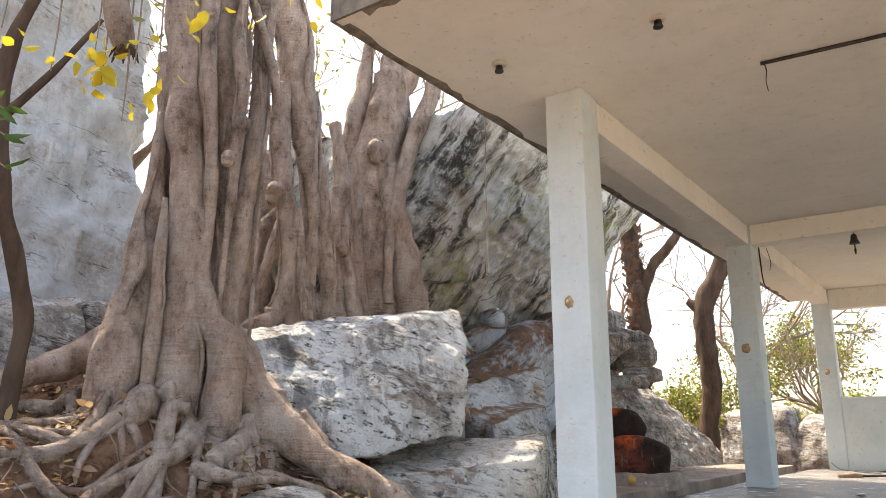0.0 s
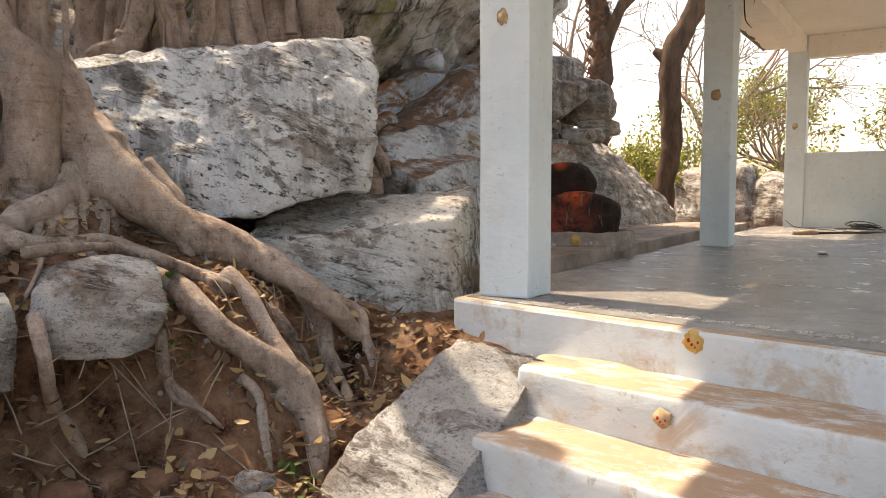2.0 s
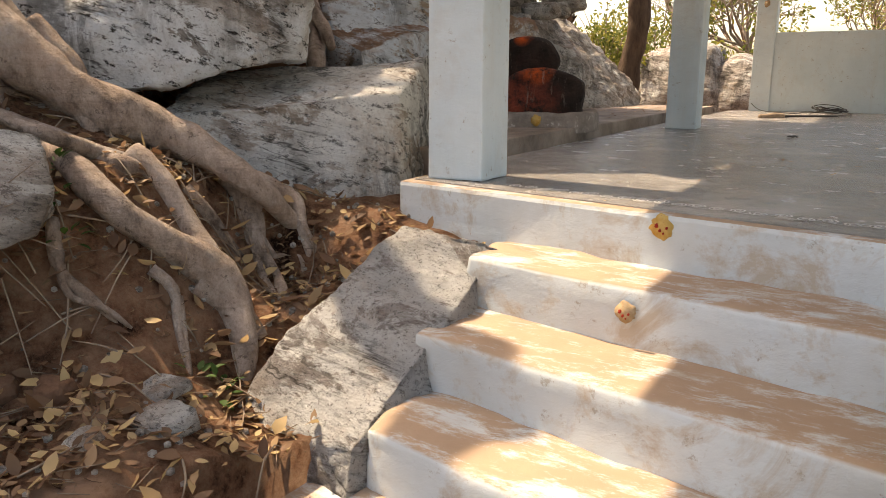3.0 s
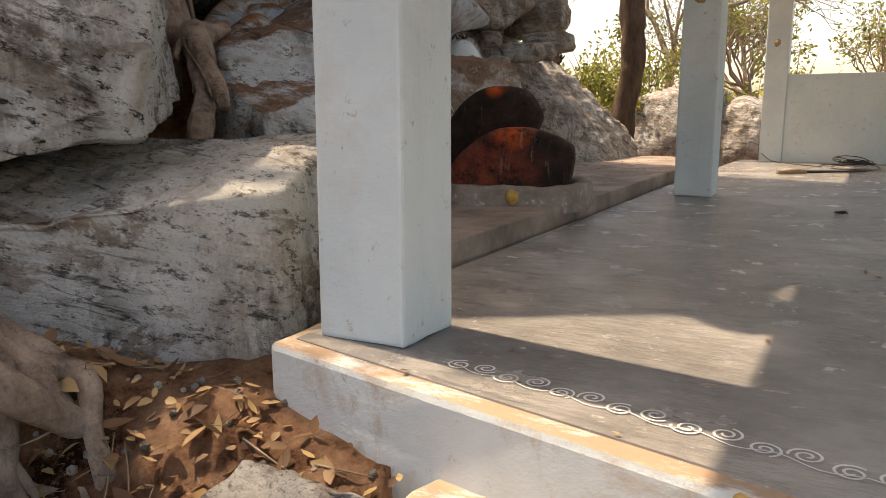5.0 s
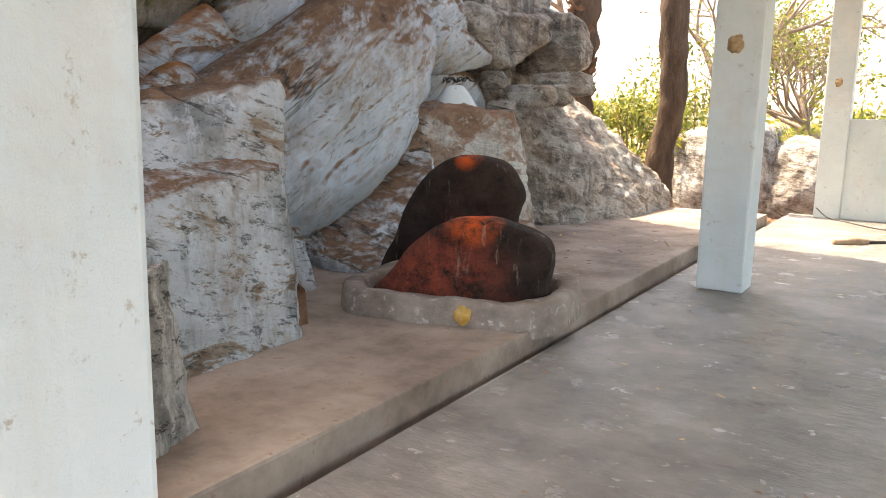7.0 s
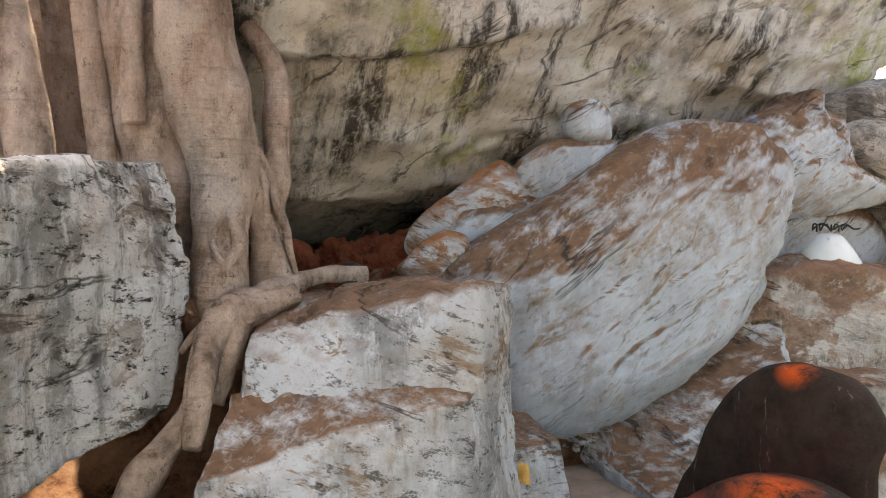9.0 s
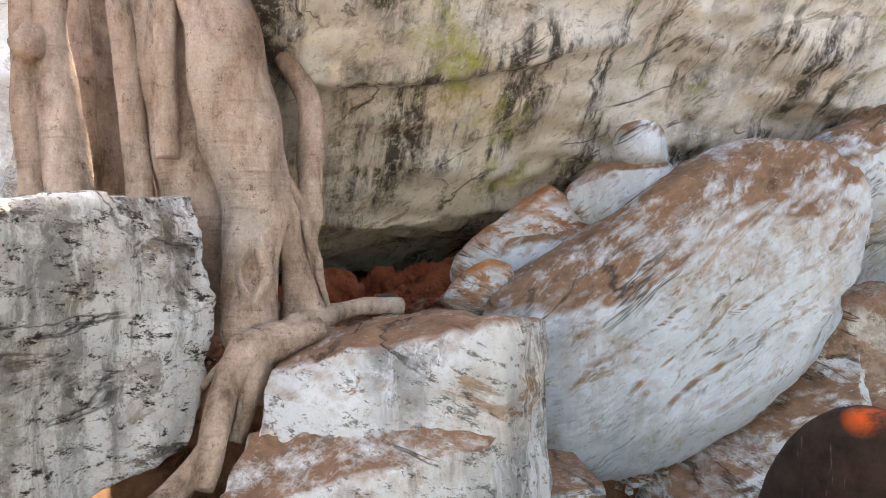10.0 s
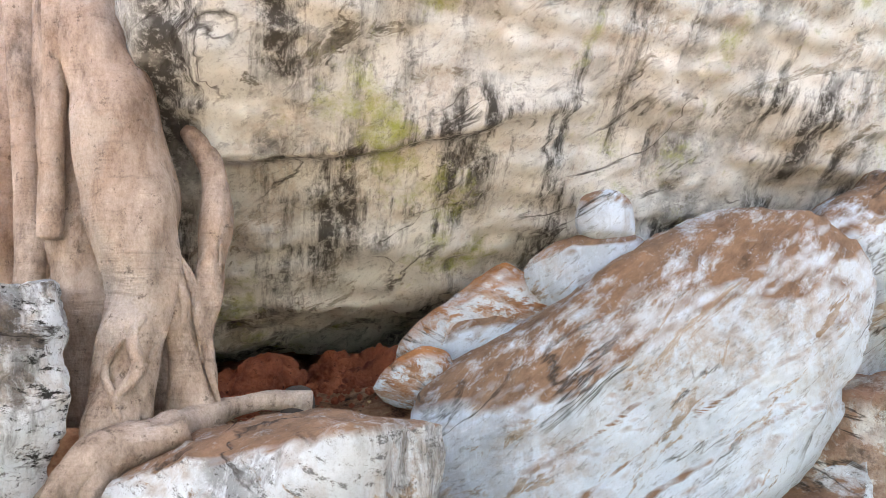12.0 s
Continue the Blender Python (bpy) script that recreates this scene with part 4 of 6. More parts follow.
# ---- fig tree ----
FIG = [
    ("trunk", [(-2.16, -1.52, 4.53, 0.191), (-2.15, -1.49, 3.73, 0.191), (-2.13, -1.45, 2.82, 0.165), (-2.11, -1.43, 1.98, 0.133), (-2.11, -1.43, 1.34, 0.15), (-2.11, -1.43, 0.74, 0.15)]),
    ("trunk", [(-2.3, -1.79, 3.18, 0.095), (-2.28, -1.75, 2.54, 0.111), (-2.26, -1.73, 1.93, 0.14), (-2.25, -1.71, 1.32, 0.176), (-2.25, -1.71, 0.62, 0.176)]),
    ("root", [(-2.5, 1.2, 1.8, 0.06), (-2.44, 1.22, 1.6, 0.1), (-2.34, 1.19, 1.34, 0.095), (-2.22, 1.18, 1.1, 0.085), (-2.1, 1.22, 0.98, 0.05)]),
    ("root", [(-2.52, 1.22, 1.9, 0.04), (-2.5, 1.32, 1.66, 0.07), (-2.45, 1.41, 1.34, 0.075), (-2.42, 1.45, 1.1, 0.085), (-2.36, 1.52, 1.02, 0.05)]),
    ("trunk", [(-2.05, -1.94, 4.28, 0.127), (-2.03, -1.9, 3.48, 0.127), (-2.01, -1.86, 2.85, 0.113), (-1.98, -1.81, 2.25, 0.113), (-1.96, -1.78, 1.87, 0.117), (-1.95, -1.77, 1.58, 0.126), (-1.94, -1.76, 1.29, 0.155), (-1.94, -1.76, 0.97, 0.155), (-2.0, -1.76, 0.25, 0.155)]),
    ("trunk", [(-2.2, -1.89, 2.68, 0.02), (-2.16, -1.91, 2.26, 0.056), (-2.14, -1.95, 1.87, 0.09), (-2.12, -1.98, 1.56, 0.11), (-2.1, -2.02, 1.27, 0.13), (-2.1, -2.09, 0.99, 0.152), (-2.16, -2.09, 0.25, 0.152)]),
    ("trunk", [(-1.94, -1.97, 2.01, 0.018), (-1.94, -1.97, 1.65, 0.034), (-1.94, -1.96, 1.33, 0.043), (-1.94, -1.97, 1.06, 0.051), (-2.0, -1.97, 0.25, 0.051)]),
    ("trunk", [(-1.89, -1.84, 4.27, 0.06), (-1.88, -1.81, 3.47, 0.06), (-1.87, -1.79, 3.04, 0.056), (-1.85, -1.76, 2.64, 0.046), (-1.83, -1.73, 2.25, 0.041), (-1.82, -1.72, 1.87, 0.039), (-1.83, -1.74, 1.57, 0.05), (-1.8, -1.69, 1.28, 0.095), (-1.72, -1.59, 1.01, 0.128), (-1.78, -1.59, 0.25, 0.128)]),
    ("trunk", [(-1.97, -1.63, 4.39, 0.08), (-1.96, -1.62, 3.59, 0.08), (-1.95, -1.61, 3.15, 0.074), (-1.92, -1.56, 2.73, 0.065), (-1.91, -1.56, 2.32, 0.06), (-1.91, -1.56, 1.92, 0.055), (-1.91, -1.56, 1.61, 0.057), (-1.93, -1.58, 1.31, 0.063), (-1.99, -1.58, 0.25, 0.063)]),
    ("trunk", [(-1.78, -1.59, 4.33, 0.035), (-1.78, -1.61, 3.53, 0.035), (-1.78, -1.62, 3.18, 0.045), (-1.76, -1.59, 2.88, 0.047), (-1.76, -1.59, 2.55, 0.039), (-1.76, -1.6, 2.23, 0.029), (-1.77, -1.61, 1.88, 0.024), (-1.78, -1.62, 1.58, 0.018), (-1.84, -1.62, 0.25, 0.018)]),
    ("trunk", [(-1.83, -1.36, 4.47, 0.085), (-1.83, -1.37, 3.67, 0.085), (-1.83, -1.38, 3.21, 0.06), (-1.82, -1.39, 2.77, 0.058), (-1.83, -1.41, 2.38, 0.076), (-1.85, -1.45, 2.01, 0.095), (-1.87, -1.48, 1.69, 0.097), (-1.88, -1.51, 1.39, 0.102), (-1.89, -1.53, 1.09, 0.11), (-1.95, -1.53, 0.25, 0.11)]),
    ("trunk", [(-1.93, -1.67, 4.4, 0.036), (-1.81, -1.51, 3.6, 0.036), (-1.73, -1.4, 3.21, 0.032), (-1.69, -1.36, 2.96, 0.028), (-1.69, -1.35, 2.7, 0.02), (-1.72, -1.39, 2.53, 0.013), (-1.78, -1.39, 0.25, 0.013)]),
    ("trunk", [(-2.74, -0.61, 5.28, 0.168), (-2.65, -0.51, 4.41, 0.168), (-2.56, -0.41, 3.86, 0.171), (-2.52, -0.37, 3.38, 0.153), (-2.48, -0.32, 3.01, 0.117), (-2.43, -0.27, 2.65, 0.07), (-2.41, -0.24, 2.3, 0.041), (-2.41, -0.24, 1.77, 0.041)]),
    ("trunk", [(-2.55, -0.55, 3.52, 0.076), (-2.54, -0.56, 3.21, 0.083), (-2.51, -0.55, 2.84, 0.085), (-2.48, -0.53, 2.51, 0.076), (-2.44, -0.5, 2.19, 0.063), (-2.41, -0.49, 1.91, 0.062), (-2.42, -0.52, 1.62, 0.073), (-2.48, -0.6, 1.44, 0.073), (-2.6, -0.76, 1.34, 0.053), (-2.6, -0.76, 0.81, 0.053)]),
    ("trunk", [(-2.39, -0.46, 2.39, 0.035), (-2.36, -0.42, 2.0, 0.047), (-2.33, -0.38, 1.63, 0.054), (-2.3, -0.35, 1.34, 0.061), (-2.3, -0.35, 0.81, 0.061)]),
    ("trunk", [(-2.54, -0.12, 2.98, 0.09), (-2.52, -0.1, 2.61, 0.097), (-2.5, -0.06, 2.3, 0.103), (-2.46, -0.03, 1.99, 0.07), (-2.44, -0.02, 1.7, 0.069), (-2.5, -0.07, 1.45, 0.081), (-2.5, -0.07, 0.89, 0.081)]),
    ("trunk", [(-2.58, -0.28, 2.99, 0.034), (-2.53, -0.24, 2.57, 0.037), (-2.5, -0.21, 2.17, 0.041), (-2.48, -0.19, 1.82, 0.032), (-2.46, -0.16, 1.53, 0.04), (-2.46, -0.16, 0.99, 0.04)]),
    ("trunk", [(-2.79, 0.34, 3.53, 0.06), (-2.73, 0.39, 3.06, 0.073), (-2.7, 0.42, 2.61, 0.072), (-2.7, 0.42, 2.27, 0.075), (-2.66, 0.45, 1.95, 0.084), (-2.61, 0.5, 1.62, 0.092), (-2.61, 0.5, 1.04, 0.092)]),
    ("trunk", [(-2.68, 1.03, 4.26, 0.192), (-2.69, 1.01, 3.8, 0.23), (-2.77, 0.96, 3.36, 0.23), (-2.79, 0.94, 2.99, 0.23), (-2.77, 0.95, 2.56, 0.223), (-2.74, 0.97, 2.15, 0.2), (-2.72, 1.0, 1.67, 0.188), (-2.72, 1.0, 1.06, 0.188)]),
    ("trunk", [(-2.4, 1.53, 6.36, 0.159), (-2.4, 1.36, 5.29, 0.159), (-2.56, 1.24, 4.79, 0.176), (-2.69, 1.14, 4.31, 0.222), (-2.75, 1.08, 3.85, 0.217), (-2.75, 1.08, 3.24, 0.217)]),
    ("trunk", [(-2.8, 0.96, 5.22, 0.059), (-2.86, 0.9, 4.66, 0.074), (-2.89, 0.87, 4.26, 0.088), (-2.95, 0.83, 3.87, 0.106), (-2.98, 0.81, 3.48, 0.109), (-2.89, 0.88, 3.11, 0.122), (-2.89, 0.88, 2.51, 0.122)]),
    ("trunk", [(-1.97, 1.41, 6.15, 0.084), (-1.97, 1.3, 5.09, 0.084), (-2.11, 1.19, 4.36, 0.086), (-2.22, 1.12, 3.9, 0.089), (-2.33, 1.03, 3.53, 0.084), (-2.41, 0.96, 3.13, 0.081), (-2.47, 0.91, 2.77, 0.07), (-2.51, 0.88, 2.39, 0.045), (-2.51, 0.88, 1.79, 0.045)]),
    ("trunk", [(-2.8, -0.25, 2.51, 0.055), (-2.88, -0.34, 2.38, 0.071), (-2.95, -0.43, 2.16, 0.088), (-2.99, -0.48, 1.91, 0.092), (-3.0, -0.48, 1.64, 0.095), (-3.02, -0.52, 1.42, 0.087), (-3.08, -0.52, 0.92, 0.087)]),
    ("trunk", [(-2.7, -0.35, 2.34, 0.054), (-2.73, -0.39, 2.11, 0.061), (-2.78, -0.44, 1.86, 0.049), (-2.8, -0.47, 1.67, 0.04), (-2.86, -0.47, 1.17, 0.04)]),
    ("trunk", [(-2.71, 0.32, 2.86, 0.045), (-2.71, 0.32, 2.36, 0.057), (-2.69, 0.33, 1.92, 0.065), (-2.66, 0.37, 1.56, 0.074), (-2.66, 0.37, 0.99, 0.074)]),
    ("root", [(-1.93, -1.42, 1.2, 0.143), (-1.73, -1.39, 0.92, 0.132), (-1.56, -1.33, 0.67, 0.129), (-1.37, -1.19, 0.47, 0.115), (-1.13, -0.97, 0.28, 0.095), (-0.93, -0.81, 0.17, 0.076), (-0.71, -0.72, 0.01, 0.055), (-0.71, -0.51, -0.19, 0.032)]),
    ("root", [(-1.65, -1.34, 0.61, 0.125), (-1.5, -1.22, 0.5, 0.104), (-1.42, -1.12, 0.4, 0.094), (-1.3, -0.92, 0.27, 0.097), (-1.2, -0.68, 0.16, 0.089), (-1.24, -0.47, 0.04, 0.069)]),
    ("root", [(-1.05, -2.0, 0.33, 0.021), (-1.05, -1.81, 0.34, 0.02), (-1.09, -1.57, 0.32, 0.021), (-0.95, -1.47, 0.26, 0.026), (-1.0, -1.26, 0.18, 0.035), (-0.93, -1.16, 0.14, 0.038), (-0.97, -1.05, 0.09, 0.026)]),
    ("root", [(-1.45, -1.84, 0.4, 0.061), (-1.47, -1.76, 0.45, 0.072), (-1.55, -1.56, 0.52, 0.066), (-1.69, -1.37, 0.54, 0.071)]),
    ("root", [(-1.68, -1.45, 0.58, 0.059), (-1.5, -1.56, 0.48, 0.04), (-1.37, -1.63, 0.31, 0.029)]),
    ("root", [(-1.57, -1.37, 0.53, 0.059), (-1.46, -1.42, 0.42, 0.031), (-1.39, -1.48, 0.29, 0.02)]),
    ("root", [(-0.57, -1.22, -0.29, 0.038), (-0.48, -1.12, -0.41, 0.039), (-0.41, -1.09, -0.53, 0.022)]),
    ("root", [(-0.81, -1.6, 0.0, 0.016), (-0.74, -1.64, -0.11, 0.018), (-0.67, -1.66, -0.23, 0.013), (-0.57, -1.6, -0.28, 0.011), (-0.53, -1.54, -0.36, 0.007)]),
    ("root", [(-0.62, -1.37, -0.2, 0.021), (-0.56, -1.33, -0.28, 0.021), (-0.49, -1.38, -0.39, 0.014), (-0.38, -1.44, -0.55, 0.009)]),
    ("root", [(-2.79, 1.23, 1.45, 0.112), (-2.73, 1.21, 1.33, 0.099), (-2.67, 1.24, 1.2, 0.077), (-2.56, 1.35, 1.07, 0.035)]),
    ("root", [(-2.68, 1.15, 1.38, 0.061), (-2.63, 1.12, 1.23, 0.045), (-2.58, 1.1, 1.1, 0.025)]),
    ("root", [(-2.09, 1.45, 1.12, 0.049), (-2.06, 1.31, 1.07, 0.056), (-2.02, 1.2, 1.02, 0.055), (-1.93, 1.16, 0.91, 0.041), (-1.88, 1.11, 0.76, 0.036)]),
    ("root", [(-2.08, 1.16, 1.03, 0.03), (-2.03, 1.08, 1.0, 0.019), (-1.99, 1.01, 0.93, 0.012)]),
    ("root", [(-1.58, -0.64, 0.28, 0.081), (-1.4, -0.55, 0.18, 0.085), (-1.13, -0.58, 0.08, 0.076), (-0.88, -0.65, 0.0, 0.064), (-0.79, -0.68, -0.16, 0.044), (-0.74, -0.71, -0.26, 0.034), (-0.67, -0.69, -0.36, 0.026), (-0.58, -0.75, -0.41, 0.03), (-0.46, -0.86, -0.46, 0.019)]),
    ("root", [(-1.22, -0.55, 0.09, 0.059), (-0.95, -0.56, 0.02, 0.045), (-0.79, -0.55, -0.06, 0.036), (-0.74, -0.51, -0.15, 0.022)]),
    ("root", [(-1.1, -0.51, 0.04, 0.039), (-0.9, -0.5, 0.0, 0.034), (-0.8, -0.47, -0.04, 0.026), (-0.72, -0.47, -0.1, 0.017), (-0.65, -0.5, -0.2, 0.016), (-0.59, -0.51, -0.28, 0.016), (-0.56, -0.54, -0.37, 0.009)]),
    ("root", [(-0.74, -0.68, -0.23, 0.016), (-0.7, -0.65, -0.31, 0.017), (-0.65, -0.58, -0.31, 0.014), (-0.6, -0.58, -0.34, 0.012), (-0.55, -0.65, -0.45, 0.009)]),
    ("root", [(-0.74, -0.73, -0.28, 0.015), (-0.65, -0.77, -0.39, 0.018), (-0.47, -0.85, -0.46, 0.014)]),
    ("root", [(-1.31, -1.33, 0.24, 0.036), (-0.91, -1.43, 0.15, 0.052), (-0.74, -1.4, 0.0, 0.056), (-0.65, -1.26, -0.13, 0.062), (-0.57, -1.11, -0.28, 0.079), (-0.44, -1.12, -0.45, 0.063), (-0.34, -1.23, -0.64, 0.023)]),
    ("root", [(-0.97, -1.16, 0.17, 0.052), (-0.85, -1.11, 0.06, 0.056), (-0.72, -1.09, -0.13, 0.051), (-0.56, -1.09, -0.31, 0.045), (-0.4, -1.06, -0.52, 0.024)]),
    ("root", [(-0.86, -0.99, 0.03, 0.032), (-0.8, -0.93, -0.09, 0.037), (-0.76, -0.81, -0.29, 0.025)]),
    ("root", [(-0.84, -0.55, -0.02, 0.041), (-0.75, -0.46, -0.07, 0.029), (-0.67, -0.5, -0.18, 0.023), (-0.58, -0.54, -0.36, 0.017)]),
    ("root", [(-1.51, -1.93, 0.39, 0.045), (-1.35, -1.77, 0.34, 0.039), (-1.38, -1.44, 0.32, 0.036), (-1.16, -1.27, 0.21, 0.042), (-0.91, -1.23, 0.14, 0.041), (-1.01, -0.98, 0.11, 0.031)]),
    ("root", [(-2.32, -1.8, 1.18, 0.121), (-2.51, -1.97, 1.1, 0.114), (-2.59, -2.15, 1.01, 0.098), (-2.57, -2.39, 0.91, 0.081), (-2.55, -2.66, 0.77, 0.065)]),
    ("root", [(-2.63, -1.82, 0.87, 0.049), (-2.69, -1.99, 0.82, 0.048), (-2.67, -2.12, 0.73, 0.043), (-2.85, -2.27, 0.73, 0.04), (-3.02, -2.45, 0.68, 0.033)]),
    ("root", [(-2.8, -1.82, 1.01, 0.036), (-2.1, -2.12, 0.77, 0.03), (-1.9, -2.28, 0.57, 0.023), (-1.83, -2.4, 0.39, 0.019), (-1.78, -2.43, 0.25, 0.011)]),
    ("root", [(-2.61, -1.89, 0.8, 0.031), (-1.82, -2.13, 0.62, 0.026), (-1.72, -2.11, 0.47, 0.02), (-1.65, -2.11, 0.32, 0.011)]),
    ("root", [(-1.83, -1.66, 0.62, 0.069), (-1.61, -1.91, 0.5, 0.052), (-1.65, -2.1, 0.4, 0.047), (-1.73, -2.3, 0.3, 0.049), (-1.68, -2.48, 0.16, 0.041), (-1.52, -2.71, 0.05, 0.033)]),
    ("root", [(-1.48, -2.05, 0.23, 0.027), (-1.64, -2.27, 0.19, 0.035), (-1.55, -2.46, 0.07, 0.035), (-1.12, -2.73, -0.02, 0.026)]),
    ("root", [(-1.98, -1.6, 1.08, 0.066), (-2.61, -1.26, 0.84, 0.064), (-1.73, -1.82, 0.61, 0.039), (-1.69, -1.95, 0.52, 0.023)]),
    ("root", [(-1.87, -1.6, 0.78, 0.058), (-1.84, -1.52, 0.58, 0.045), (-1.47, -1.82, 0.41, 0.04), (-1.43, -1.92, 0.28, 0.022)]),
    ("root", [(-1.65, -1.45, 0.66, 0.064), (-1.54, -1.48, 0.5, 0.04), (-1.39, -1.58, 0.32, 0.024)]),
    ("root", [(-1.54, -1.38, 0.6, 0.057), (-1.5, -1.36, 0.44, 0.038), (-1.41, -1.4, 0.29, 0.021)]),
    ("root", [(-2.29, -1.73, 1.05, 0.169), (-2.16, -1.82, 0.83, 0.143), (-1.84, -2.07, 0.72, 0.088), (-1.84, -2.14, 0.61, 0.04)]),
    ("root", [(-2.43, -1.78, 1.08, 0.055), (-2.26, -1.79, 0.94, 0.066), (-2.17, -1.72, 0.82, 0.046), (-1.77, -2.03, 0.61, 0.035)]),
    ("root", [(-0.83, -2.09, 0.13, 0.023), (-0.73, -2.11, -0.01, 0.026), (-0.91, -1.99, -0.21, 0.027), (-0.83, -1.96, -0.33, 0.024), (-0.77, -1.94, -0.44, 0.012)]),
    ("root", [(-0.55, -1.32, -0.31, 0.016), (-0.47, -1.37, -0.42, 0.013), (-0.35, -1.46, -0.58, 0.009)]),
    ("root", [(-0.8, -1.61, -0.01, 0.019), (-0.73, -1.65, -0.15, 0.017), (-0.61, -1.61, -0.26, 0.015), (-0.56, -1.57, -0.34, 0.008)]),
    ("trunk", [(-2.61, 0.93, 3.21, 0.157), (-2.57, 0.99, 2.73, 0.155), (-2.54, 1.1, 2.28, 0.169), (-2.5, 1.19, 1.88, 0.177), (-2.45, 1.24, 1.6, 0.143), (-2.4, 1.2, 1.39, 0.099), (-2.3, 1.22, 1.15, 0.083), (-2.3, 1.22, 0.8, 0.083)]),
    ("trunk", [(-2.93, 0.72, 3.34, 0.102), (-2.9, 0.8, 2.67, 0.102), (-2.86, 0.87, 2.16, 0.111), (-2.82, 0.93, 1.6, 0.105), (-2.82, 0.93, 1.25, 0.105)]),
    ("trunk", [(-2.76, 0.65, 2.85, 0.063), (-2.77, 0.69, 2.38, 0.063), (-2.73, 0.73, 1.89, 0.057), (-2.69, 0.76, 1.6, 0.061), (-2.69, 0.76, 1.25, 0.061)]),
    ("root", [(-2.68, 1.36, 2.28, 0.04), (-2.64, 1.45, 2.14, 0.06), (-2.61, 1.48, 2.0, 0.067), (-2.58, 1.48, 1.82, 0.064), (-2.54, 1.46, 1.6, 0.058), (-2.51, 1.42, 1.43, 0.062), (-2.46, 1.41, 1.27, 0.066), (-2.41, 1.42, 1.05, 0.056)]),
    ("root", [(-2.53, 1.88, 1.14, 0.04), (-2.5, 1.67, 1.15, 0.049), (-2.36, 1.48, 1.12, 0.06), (-2.15, 1.3, 1.08, 0.08), (-1.99, 1.15, 1.02, 0.066), (-1.88, 1.09, 0.93, 0.052), (-1.77, 1.06, 0.81, 0.05), (-1.67, 1.02, 0.67, 0.04)]),
    ("root", [(-2.13, 1.17, 1.03, 0.035), (-1.98, 1.1, 0.95, 0.037), (-1.88, 1.07, 0.83, 0.044), (-1.79, 0.99, 0.7, 0.05), (-1.69, 0.88, 0.59, 0.054), (-1.64, 0.79, 0.46, 0.046)]),
    ("trunk", [(-3.45, 0.32, 3.16, 0.099), (-3.46, 0.37, 2.6, 0.106), (-3.41, 0.42, 2.05, 0.1), (-3.36, 0.44, 1.57, 0.094), (-3.36, 0.44, 1.22, 0.094)]),
    ("trunk", [(-4.11, 0.41, 3.46, 0.305), (-4.11, 0.42, 2.31, 0.31), (-4.06, 0.42, 1.6, 0.309), (-4.06, 0.42, 1.25, 0.309)]),
    ("root", [(-1.61, -1.31, 0.8, 0.098), (-1.49, -1.27, 0.57, 0.071), (-1.57, -1.17, 0.4, 0.046), (-1.33, -1.28, 0.23, 0.019)]),
    ("root", [(-1.47, -1.21, 0.67, 0.084), (-1.34, -1.14, 0.52, 0.058), (-1.26, -1.15, 0.35, 0.038), (-1.18, -1.14, 0.22, 0.019)]),
    ("root", [(-1.79, -1.48, 0.85, 0.078), (-1.86, -1.39, 0.62, 0.05), (-1.49, -1.69, 0.46, 0.03), (-1.36, -1.79, 0.29, 0.014)]),
]
fig = empty("fig_tree", (-2.0, -1.2, 0.7), "old fig tree with fused trunks and bare grey-brown aerial roots", "tree")
for k, (kind_of, pts) in enumerate(FIG):
    part(kind_of, tube_bm(pts, 24 if kind_of == "trunk" else 14, 0.03, 0.2 if kind_of == "trunk" else 0.4 if pts[0][1] > 0.9 else 0.28, k * 1.7), BARK, fig)
# gnarled burls where the strands have knitted together
for k, (x, y, z, r) in enumerate(((-2.5, -0.6, 2.5, 0.11), (-2.44, -0.52, 2.45, 0.08), (-2.5, -0.08, 2.28, 0.09), (-2.62, 0.35, 2.25, 0.075), (-2.5, -0.4, 3.45, 0.1), (-1.74, -1.56, 2.6, 0.05), (-1.7, -1.7, 2.3, 0.045), (-2.6, 0.75, 3.3, 0.1), (-2.12, -1.9, 2.2, 0.05))):
    dice = random.Random(90 + k)
    p, row = Vector((x, y, z)), []
    for j in range(7):
        f = math.sin(math.pi * (j + 0.7) / 7.4)
        row.append((p.x + 0.25 * r * math.sin(j * 1.9 + k), p.y + 0.3 * r * math.cos(j * 2.3 + k), p.z + r * (j / 3 - 1) * 0.9, r * f * dice.uniform(0.6, 0.95)))
    part("burl", tube_bm(row, 16, 0.012, 0.6, k * 4.1), BARK, fig)


def along_tube(pts, u):
    s = u * (len(pts) - 1)
    k = min(int(s), len(pts) - 2)
    a, b = pts[k], pts[k + 1]
    return Vector(a[:3]).lerp(Vector(b[:3]), s - k), a[3] + (b[3] - a[3]) * (s - k)


# finer roots fan out over the slope from the foot of the tree
dice = random.Random(23)
for k in range(34):
    ang = radians(dice.uniform(-150, 20))
    x, y = -1.95 + dice.gauss(0, 0.25), -1.75 + dice.gauss(0, 0.3)
    row, r = [], dice.uniform(0.022, 0.055)
    for s in range(8):
        row.append((x, y, ground_height(x, y) + r * 0.35 + (0.12 if s == 0 else 0.0), r * (1 - 0.11 * s)))
        ang += dice.gauss(0, 0.32)
        x, y = x + 0.19 * math.cos(ang), y + 0.19 * math.sin(ang)
    if -3.4 < x < -0.6:
        part("root", tube_bm(row, 8, 0.05, 0.25, k * 2.3), BARK, fig)
